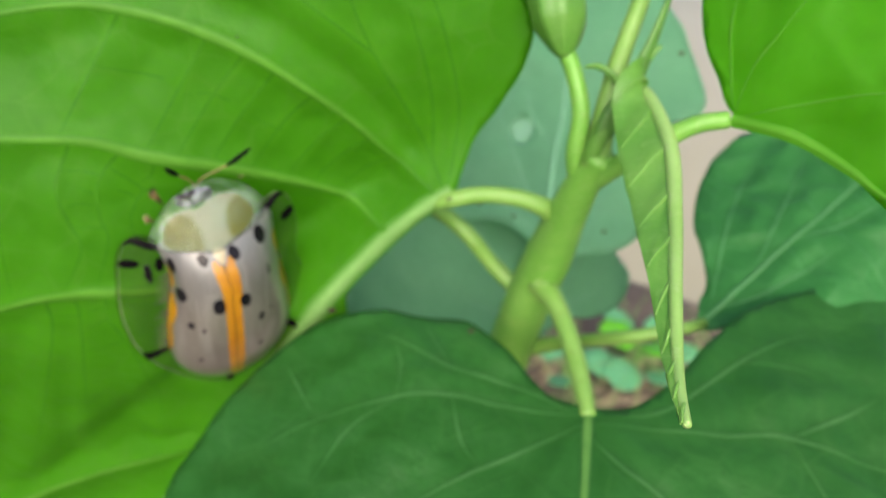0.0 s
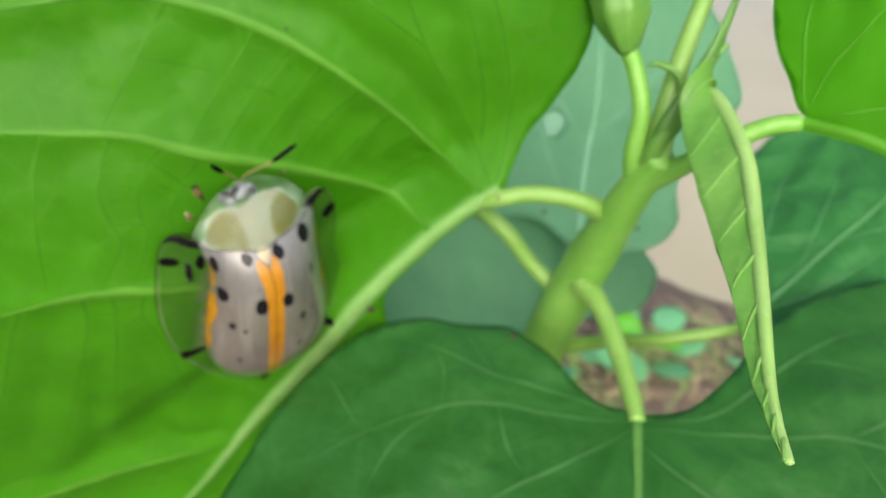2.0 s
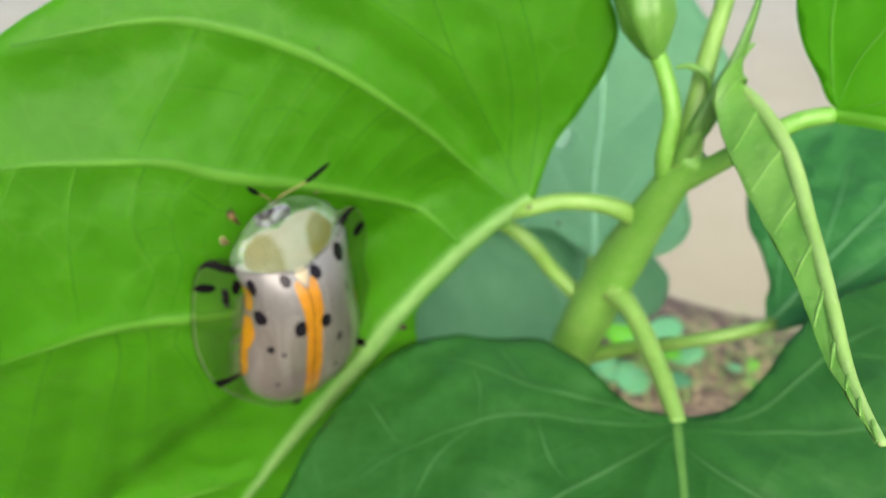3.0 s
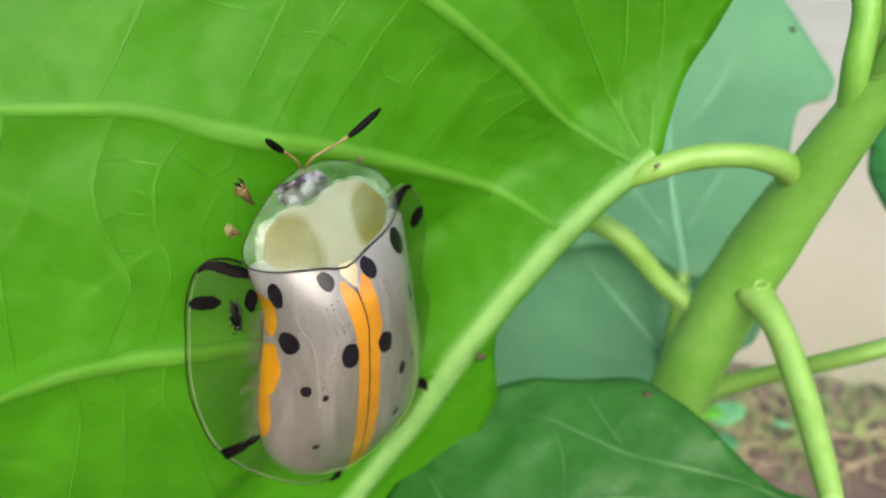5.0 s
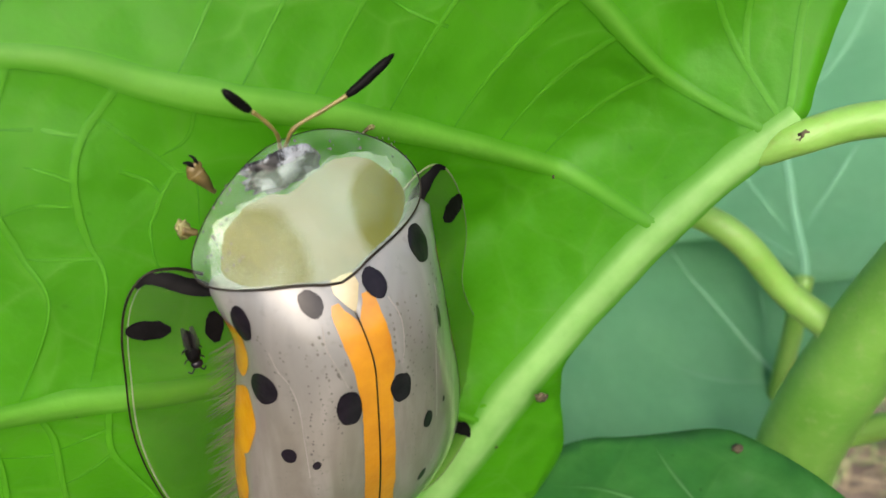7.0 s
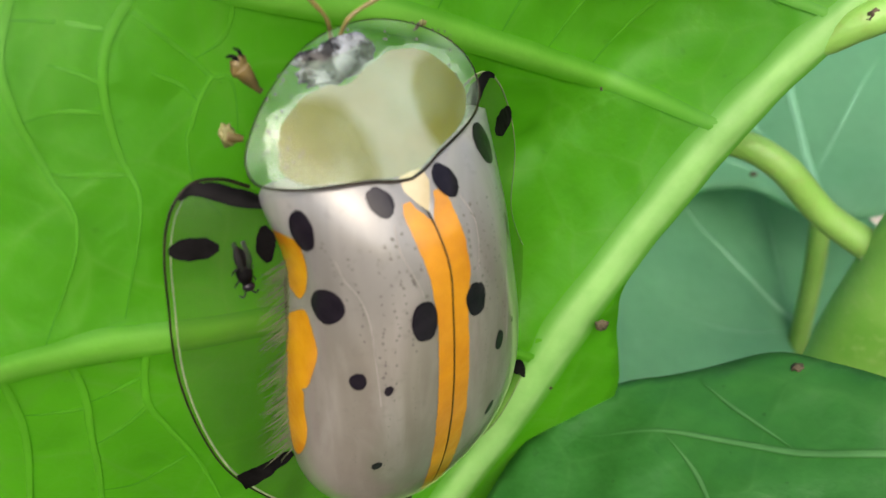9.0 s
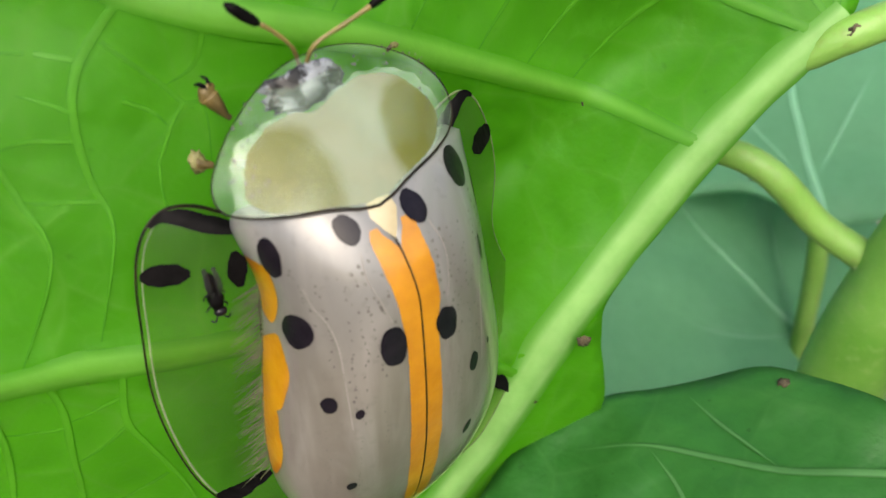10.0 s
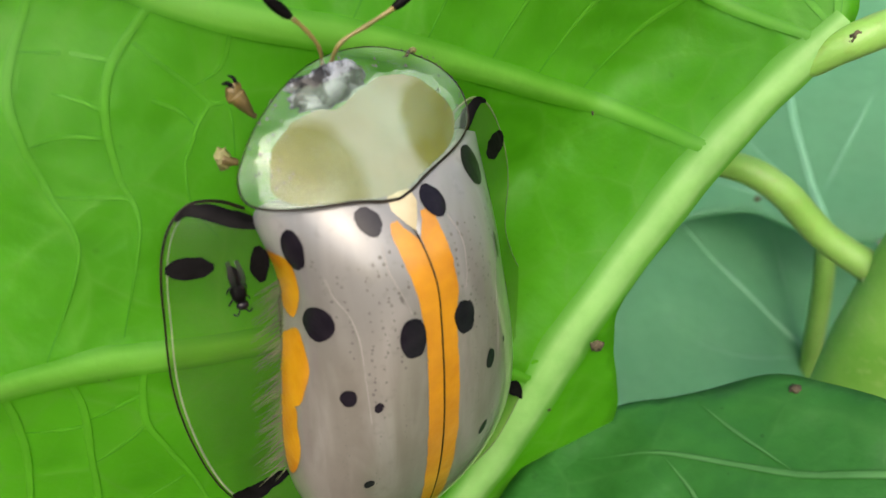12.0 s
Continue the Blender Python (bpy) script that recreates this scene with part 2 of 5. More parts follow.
# the tint also carries the shade on the leaf beneath the margin
CLEAR = clear_mat("clear_margin", (0.72, 0.76, 0.50), (0.19, 0.23, 0.11), 0.04, 0.3)
CLEAR_PRO = clear_mat("milky_plate", (0.97, 1.0, 0.95), (0.40, 0.54, 0.43), 0.03, 0.3, 8.0, 700)
THORAX = thorax_mat()
MILK = clear_mat("milky_band", (1.0, 1.0, 1.0), (0.36, 0.48, 0.38), 0.18, 0.4, 3.2, 1300)


def head_mat():
    m = Mat("mottled_head")
    n1, n2 = m.noise(1500, 5, 0.7), m.noise(600, 2)
    f = m.mix(1.0, m.ramp(n1, (0.47, 0.0), (0.56, 1.0)), m.ramp(n2, (0.42, 0.25), (0.6, 1.0)), "MULTIPLY")
    m.set(m.mix(f, (0.002, 0.002, 0.003), (0.40, 0.44, 0.50)), 0.5)
    m.bump(n1, 0.5, 0.0001)
    return m.m


GREY = head_mat()
AMBER = plain("amber_limb", (0.12, 0.10, 0.028), (0.21, 0.165, 0.055), 1200, 0.35)
BROWN = plain("brown_husk", (0.04, 0.032, 0.008), (0.12, 0.085, 0.022), 1500, 0.55)
DIRT = plain("dark_crumb", (0.03, 0.025, 0.012), (0.09, 0.07, 0.035), 3000, 0.8)
WING = clear_mat("midge_wing", (0.62, 0.62, 0.60), (0.05, 0.05, 0.05), 0.15, 0.35)


def mud_mat():
    m = Mat("wet_mud")
    n1, n2 = m.noise(25, 6, 0.6), m.noise(300, 6, 0.65)
    c = m.mix(m.ramp(n1, (0.35, 0.0), (0.65, 1.0)), (0.085, 0.060, 0.044), (0.15, 0.115, 0.09))
    c = m.mix(m.ramp(n2, (0.45, 0.0), (0.7, 0.6)), c, (0.10, 0.07, 0.05))
    m.set(c, m.ramp(n1, (0.3, 0.35), (0.7, 0.75)))
    m.bump(n2, 0.6, 0.003)
    return m.m


def water_mat():
    m = Mat("muddy_water")
    n = m.noise(12, 4)
    m.set(m.mix(m.ramp(n, (0.35, 0.0), (0.65, 1.0)), (0.37, 0.345, 0.245), (0.41, 0.385, 0.285)), 0.12, IOR=1.33)
    m.bump(m.noise(40, 3), 0.12, 0.002)
    return m.m


MUD, WATER = mud_mat(), water_mat()
STRAW = plain("dry_straw", (0.45, 0.36, 0.20), (0.62, 0.54, 0.36), 400, 0.7)
GRASS = plain("thin_grass", (0.12, 0.30, 0.05), (0.26, 0.42, 0.12), 300, 0.5)
WEED = leaf_mat("weed_leaf", (0.18, 0.56, 0.26), (0.22, 0.62, 0.32), (0.28, 0.66, 0.36), (0.18, 0.6, 0.2), 0.35, 0.5, 500, 0.2)
# brighter yellow-green copy of the weed leaf, its light put into the colour
WEED_LIT = leaf_mat("lit_weed_leaf", (0.15, 0.58, 0.03), (0.20, 0.66, 0.04), (0.27, 0.7, 0.09), (0.17, 0.7, 0.01), 0.35, 0.5, 500, 0.2)

MM = 0.001


# ---- mesh helpers, in millimetres ----
def part(name, bm, material, parent=None, label="", m=None):
    """Links a bmesh, built in millimetres, as one mesh object under a thing or a part."""
    me = bpy.data.meshes.new(name)
    bmesh.ops.scale(bm, vec=(MM, MM, MM), verts=bm.verts)
    bmesh.ops.recalc_face_normals(bm, faces=bm.faces)
    for f in bm.faces:
        f.smooth = True
    bm.to_mesh(me)
    bm.free()
    me.materials.append(material)
    ob = new(name, me)
    if parent:
        ob.parent = parent
    if m:
        ob.matrix_basis = m
    return tagged(ob, label) if label else ob


def thing(name, m, label, category, group="", kind=""):
    ob = new(name)
    ob.empty_display_size = 0.002
    ob.matrix_basis = m
    return tagged(ob, label, category, group, kind)


def glide(points, steps, closed=False):
    """A Catmull-Rom line shine the points."""
    p = [np.array(q, float) for q in points]
    n = len(p)
    out = []
    for i in range(n if closed else n - 1):
        if closed:
            a, b, c, d = p[i - 1], p[i], p[(i + 1) % n], p[(i + 2) % n]
        else:
            b, c = p[i], p[i + 1]
            a = p[i - 1] if i else 2 * b - c
            d = p[i + 2] if i + 2 < n else 2 * c - b
        for k in range(steps):
            t = k / steps
            out.append(0.5 * (2 * b + (c - a) * t + (2 * a - 5 * b + 4 * c - d) * t * t + (3 * b - a - 3 * c + d) * t**3))
    if not closed:
        out.append(p[-1])
    return np.array(out)


def tube(points, radii, sides=10, steps=6, flat=1.0, up=None, bm=None, ribs=0.0, rib_count=0, folds=0.0, fold_count=0):
    """A round or flattened tube along a smooth line; flat squeezes it along up."""
    bm = bm or bmesh.new()
    line = glide(points, steps)
    rad = np.interp(np.linspace(0, 1, len(line)), np.linspace(0, 1, len(radii)), radii)
    rings, side = [], None
    for i, q in enumerate(line):
        d = line[min(i + 1, len(line) - 1)] - line[max(i - 1, 0)]
        d = d / (np.linalg.norm(d) + 1e-9)
        if up is not None:
            s = np.cross(d, up)
        elif side is None:
            s = np.cross(d, (0.3, 0.2, 1.0))
        else:
            s = side - d * (side @ d)
        side = s / (np.linalg.norm(s) + 1e-9)
        lift = np.cross(side, d)
        ring = []
        for k in range(sides):
            a = 2 * math.pi * k / sides
            r = rad[i] * (1 + ribs * math.sin(rib_count * a + 5.0 * i / len(line)))
            r *= 1 + folds * math.sin(2 * math.pi * fold_count * i / len(line) + 1.5 * math.cos(a)) * (0.5 + 0.5 * math.cos(a - 2.4))
            ring.append(bm.verts.new(q + side * r * math.cos(a) + lift * r * flat * math.sin(a)))
        rings.append(ring)
    for a, b in zip(rings, rings[1:]):
        for k in range(sides):
            bm.faces.new((a[k], a[(k + 1) % sides], b[(k + 1) % sides], b[k]))
    for ring, q in ((rings[0], line[0] - (line[1] - line[0]) * 0.3), (rings[-1], line[-1] + (line[-1] - line[-2]) * 0.3)):
        tip = bm.verts.new(q)
        for k in range(sides):
            bm.faces.new((ring[k], ring[(k + 1) % sides], tip))
    return bm


def seg_distance(pts, lines):
    best = np.full(len(pts), 1e9)
    for line in lines:
        for a, b in zip(line, line[1:]):
            d = b - a
            t = np.clip(((pts - a) @ d) / (d @ d + 1e-12), 0, 1)
            best = np.minimum(best, np.hypot(*(pts - a - t[:, None] * d).T))
    return best


from mathutils.geometry import delaunay_2d_cdt


def ribbon(line, w, height, lift, root, base=0.045, belly=0.75):
    """A low rounded ridge that follows a blade's surface and thins out along its way."""
    bm = bmesh.new()
    tone = bm.verts.layers.float.new("core")
    n, across = len(line), 9
    pts, prof = [], []
    for i, q in enumerate(line):
        d = line[min(i + 1, n - 1)] - line[max(i - 1, 0)]
        s = np.array((-d[1], d[0])) / (np.hypot(*d) + 1e-9)
        r = w * np.interp(i / (n - 1), (0, 0.2, 0.5, 0.8, 1), (root, 0.5 + 0.5 * root, belly, 0.4, 0.12)) * (1 + 0.12 * noise.noise((q[0] * 0.8, q[1] * 0.8, 4.0)))
        for k in range(across):
            t = -1 + 2 * k / (across - 1)
            pts.append(q + s * r * t)
            prof.append(r * lift * 2.2 * (0.5 + 0.5 * math.cos(math.pi * t)))
    z = height(np.array(pts)) + base
    rows = [[bm.verts.new((pts[i * across + k][0], pts[i * across + k][1], z[i * across + k] + prof[i * across + k])) for k in range(across)] for i in range(n)]
    for i, row in enumerate(rows):
        for k, v in enumerate(row):
            v[tone] = (0.5 + 0.5 * math.cos(math.pi * (-1 + 2 * k / (across - 1)))) * min(1.0, 2.5 * (1 - i / (n - 1))) * (min(1.0, 0.15 + 2.0 * i / (n - 1)) if root < 0.5 else 1.0)
    for p, q in zip(rows, rows[1:]):
        for k in range(across - 1):
            bm.faces.new((p[k], p[k + 1], q[k + 1], q[k]))
    return bm


def leaf(name, m, outline, veins, form, mats, parent, label, step=0.6, thick=0.22, puff=0.25, widths=(0.5, 0.28), raised=0.6, seed=1, holes=(), fine_tubes=True, ridge=0.0, wave=1.0, reach=1.6, base_width=1.0, belly=0.75):
    """A blade with an uneven outline, a surface that puffs between its veins, real thickness, and each vein a tube along it."""
    rnd = random.Random(seed)
    edge = glide(outline, 7, closed=True)
    size = np.ptp(edge, 0).max()
    edge = np.array([q + np.array([noise.noise((q[0] * 0.5, q[1] * 0.5, seed)), noise.noise((q[0] * 0.5, q[1] * 0.5, seed + 9))]) * 0.12 for q in edge])
    lines = {k: glide(v, 8) for k, v in veins.items()}
    hole_rings = []
    for hx, hy, hr, hs in holes:
        hole_rings.append(np.array([(hx + hr * math.cos(a) * (1 + 0.12 * math.sin(3 * a)), hy + hr * hs * math.sin(a)) for a in np.linspace(0, 2 * math.pi, 18, endpoint=False)]))
    lo, hi = edge.min(0), edge.max(0)
    grid = []
    row = 0
    y = lo[1]
    while y < hi[1]:
        x = lo[0] + (step / 2 if row % 2 else 0)
        while x < hi[0]:
            grid.append((x + rnd.uniform(-0.12, 0.12) * step, y + rnd.uniform(-0.12, 0.12) * step))
            x += step
        y += step * 0.87
        row += 1
    grid = np.array(grid)

    def inside(ring, pts):
        c = np.zeros(len(pts), bool)
        for (ax, ay), (bx, by) in zip(ring, np.roll(ring, -1, 0)):
            hit = ((ay > pts[:, 1]) != (by > pts[:, 1])) & (pts[:, 0] < (bx - ax) * (pts[:, 1] - ay) / (by - ay + 1e-12) + ax)
            c ^= hit
        return c

    keep = inside(edge, grid) & (seg_distance(grid, [np.vstack([edge, edge[:1]])]) > step * 0.4)
    for ring in hole_rings:
        keep &= ~inside(ring, grid) & (seg_distance(grid, [np.vstack([ring, ring[:1]])]) > step * 0.3)
    rings = [edge] + hole_rings
    pts, cons, n = [], [], 0
    for ring in rings:
        cons += [(n + i, n + (i + 1) % len(ring)) for i in range(len(ring))]
        pts += list(ring)
        n += len(ring)
    pts += list(grid[keep])
    v2, _, tris, _, _, _ = delaunay_2d_cdt([Vector(p) for p in pts], cons, [], 1, 1e-5)
    flat = np.array([(v.x, v.y) for v in v2])
    mids = flat[np.array([list(t) for t in tris])].mean(1)
    good = inside(edge, mids)
    for ring in hole_rings:
        good &= ~inside(ring, mids)
    tris = [t for t, g in zip(tris, good) if g]

    def height(p):
        p = np.atleast_2d(p)
        d = seg_distance(p, [v for k, v in lines.items() if k[0] != "u"])
        wob = np.array([noise.noise((q[0] * 0.13, q[1] * 0.13, seed * 3.1)) * 0.7 + noise.noise((q[0] * 0.45, q[1] * 0.45, seed)) * 0.22 for q in p])
        swell = 0.0
        if ridge:
            strong = seg_distance(p, [v for k, v in lines.items() if k[0] not in "tu"])
            swell = ridge * np.exp(-((strong / (widths[1] * 1.6)) ** 2))
        return np.array([form(q[0], q[1]) for q in p]) + wave * wob + swell + puff * (1 - np.exp(-((d / reach) ** 2)))

    z = height(flat)
    bm = bmesh.new()
    top = [bm.verts.new((q[0], q[1], h)) for q, h in zip(flat, z)]
    low = [bm.verts.new((q[0], q[1], h - thick)) for q, h in zip(flat, z)]
    count = {}
    for t in tris:
        bm.faces.new([top[i] for i in t])
        bm.faces.new([low[i] for i in reversed(t)])
        for a, b in zip(t, t[1:] + t[:1]):
            count[(min(a, b), max(a, b))] = count.get((min(a, b), max(a, b)), 0) + 1
    for (a, b), k in count.items():
        if k == 1:
            bm.faces.new((top[a], top[b], low[b], low[a]))
    bmesh.ops.delete(bm, geom=[v for v in bm.verts if not v.link_faces], context="VERTS")
    blade = part(name, bm, mats[0], parent, label, m)
    for k, line in lines.items():
        main = k == "mid"
        w = widths[0] if main else widths[1]
        if k.startswith("w"):
            w *= 1.4
        if k.startswith("s"):
            w *= 0.6
        if k.startswith("u"):
            w *= 0.14
        if k.startswith("t"):
            if not fine_tubes:
                continue
            w *= 0.25
        fine = k[0] in "tu"
        skin = mats[-1] if main else mats[2] if fine and len(mats) > 3 else mats[1]
        part("midrib" if main else "vein", ribbon(line, w, height, (0.55 if main else 0.22 if fine else 0.4) * raised, base_width if main else 0.8 if fine else 0.25, 0.025 if fine else 0.045, belly if main else 0.75), skin, blade)
    return blade, height

# ---- ground: mud bank, muddy water, both out to the horizon ----
def ground_form(x, y):
    near = math.exp(-((x * x + y * y) / 400.0**2))
    bank = max(0.0, min(1.0, (y - 118 - 16 * math.sin(x * 0.035 + 0.4)) / 40.0))
    return -9.0 * bank * bank * (3 - 2 * bank) + near * 1.6 * noise.noise((x * 0.05, y * 0.05, 2.0)) + near * 0.6 * noise.noise((x * 0.2, y * 0.2, 5.0))


def ground_sheet():
    bm = bmesh.new()
    radii = [0] + [4.0 * k for k in range(1, 60)] + [260, 320, 420, 600, 1000, 2000, 5000, 20000, 100000, 900000]
    sides, rings = 120, []
    cx, cy = 40.0, 120.0
    for r in radii[1:]:
        rings.append([bm.verts.new((cx + r * math.cos(2 * math.pi * k / sides), cy + r * math.sin(2 * math.pi * k / sides), 0)) for k in range(sides)])
    mid = bm.verts.new((cx, cy, 0))
    for k in range(sides):
        bm.faces.new((mid, rings[0][k], rings[0][(k + 1) % sides]))
    for a, b in zip(rings, rings[1:]):
        for k in range(sides):
            bm.faces.new((a[k], b[k], b[(k + 1) % sides], a[(k + 1) % sides]))
    for v in bm.verts:
        v.co.z = ground_form(v.co.x, v.co.y)
    return part("ground", bm, MUD)


tagged(ground_sheet(), "reddish brown wet mud bank beside muddy water", "ground", kind="structure")
bm = bmesh.new()
bmesh.ops.create_grid(bm, x_segments=2, y_segments=2, size=900000)
for v in bm.verts:
    v.co.y += 900000 + 60
    v.co.z = -1.6
tagged(part("water", bm, WATER), "still pale brown muddy water with sky sheen", "water", kind="structure")

# ---- the vine: stem, petioles, leaves ----
vine = thing("morning_glory_vine", pose(0, 0, 0), "green climbing vine with heart-shaped leaves growing from wet mud", "plant")


def stalk(name, points, radii, mat, parent=vine, label="", **kw):
    return part(name, tube(points, radii, 14, 7, **kw), mat, parent, label)


stalk("stem", [(-10, 46, -3), (-4, 43, 25), (1, 40, 52), (3.5, 37.6, 65.5), (5.0, 38.0, 74.0), (5.9, 36.6, 80.1), (6.6, 34.7, 85.3), (6.95, 32.8, 89.2), (7.3, 31.4, 92.1), (7.9, 30.4, 94.4)],
      (2.0, 1.9, 1.8, 1.75, 1.7, 1.62, 1.5, 1.15, 0.95, 0.72), STEM, label="thick pale green stem with petiole nodes")
stalk("stem_tip", [(7.6, 30.6, 93.6), (8.4, 32.4, 97.3), (9.1, 33.7, 99.1), (9.8, 34.8, 100.7), (10.4, 36.2, 102.8), (12, 41, 109)], (0.75, 0.52, 0.48, 0.46, 0.42, 0.35), PETIOLE)
stalk("petiole", [(-1.1, 33.7, 89.4), (-0.3, 33.3, 89.85), (0.5, 33.0, 90.3), (2.1, 33.0, 90.6), (4.0, 32.7, 90.6), (5.5, 32.6, 90.1), (6.8, 33.2, 89.0)], (0.15, 0.38, 0.48, 0.5, 0.5, 0.56, 0.75), PETIOLE)
dark_petiole = stalk("petiole", [(6.2, 34.5, 83.2), (7.0, 32.5, 83.0), (7.7, 29.5, 82.0), (7.9, 26.6, 81.4), (7.9, 25.2, 81.2)], (0.85, 0.62, 0.58, 0.52, 0.45), PETIOLE)
stalk("petiole", [(5.0, 37.4, 80.6), (3.4, 38.2, 82.0), (1.75, 38.6, 84.1), (0.27, 39.6, 85.0), (-1.8, 42.5, 84.8), (-8, 52, 84)], (0.62, 0.56, 0.56, 0.55, 0.55, 0.5), PETIOLE)
stalk("petiole", [(5.6, 38.2, 73.9), (8.8, 36.6, 76.1), (11.7, 33.4, 79.5), (15.2, 33.0, 80.6), (17.2, 34.2, 80.0)], (0.7, 0.5, 0.45, 0.42, 0.4), PETIOLE)
stalk("petiole", [(7.5, 31.3, 92.2), (8.7, 29.7, 94.3), (9.9, 28.8, 95.8), (11.4, 28.5, 96.9), (12.8, 28.4, 97.2)], (0.6, 0.5, 0.45, 0.42, 0.4), STEM)


def node_glint(x, y, z, r, turn):
    """A pale ring where a petiole joins the stem, standing for the wet highlight there."""
    bm = bmesh.new()
    ring = [(x + r * math.cos(a) * math.cos(turn), y + 0.15 * math.sin(a), z + r * math.cos(a) * math.sin(turn) + 0.35 * r * math.sin(a)) for a in np.linspace(0, 2 * math.pi, 9)]
    part("node_ring", tube(ring, (0.03, 0.045, 0.03, 0.04), 6, 3), NODE_GLINT, vine)


node_glint(6.1, 33.5, 84.0, 0.34, 0.1)
node_glint(4.5, 37.0, 80.6, 0.3, 1.2)
node_glint(6.3, 37.0, 74.6, 0.4, 1.3)
node_glint(6.6, 32.6, 90.2, 0.35, 0.9)

# the leaf that carries the beetle, seen from its underside
BIG = pose(0.00062, 0.03343, 0.09001, -92.23, -50.55, -174.71)


def big_form(u, v):
    """The blade rises towards the beetle's far side, so that it lies flat under the beetle, and stays level along the midrib."""
    dv = v - 13.3
    du = u - 6 if u < 6 else 9 * math.tanh((u - 6) / 9)
    r2 = (u - 6) ** 2 * (1.0 if u < 6 else 0.45) + dv * dv * (2.0 if dv < 0 else 0.5)
    ease = min(1.0, max(0.0, (u - 0.7) / 2.8))
    ease = ease * ease * (3 - 2 * ease)
    dip = 0.8 * math.exp(-((u - 2.9) ** 2 + (v - 11.3) ** 2) / 11.0)
    top = max(0.0, 0.82 * u - 0.57 * v - 3.0)
    return -0.006 * top * top + ease * math.exp(-r2 / 260.0) * (0.05 + 0.317 * du + 0.383 * (dv if dv < 0 else 7 * math.tanh(dv / 7)) - dip)


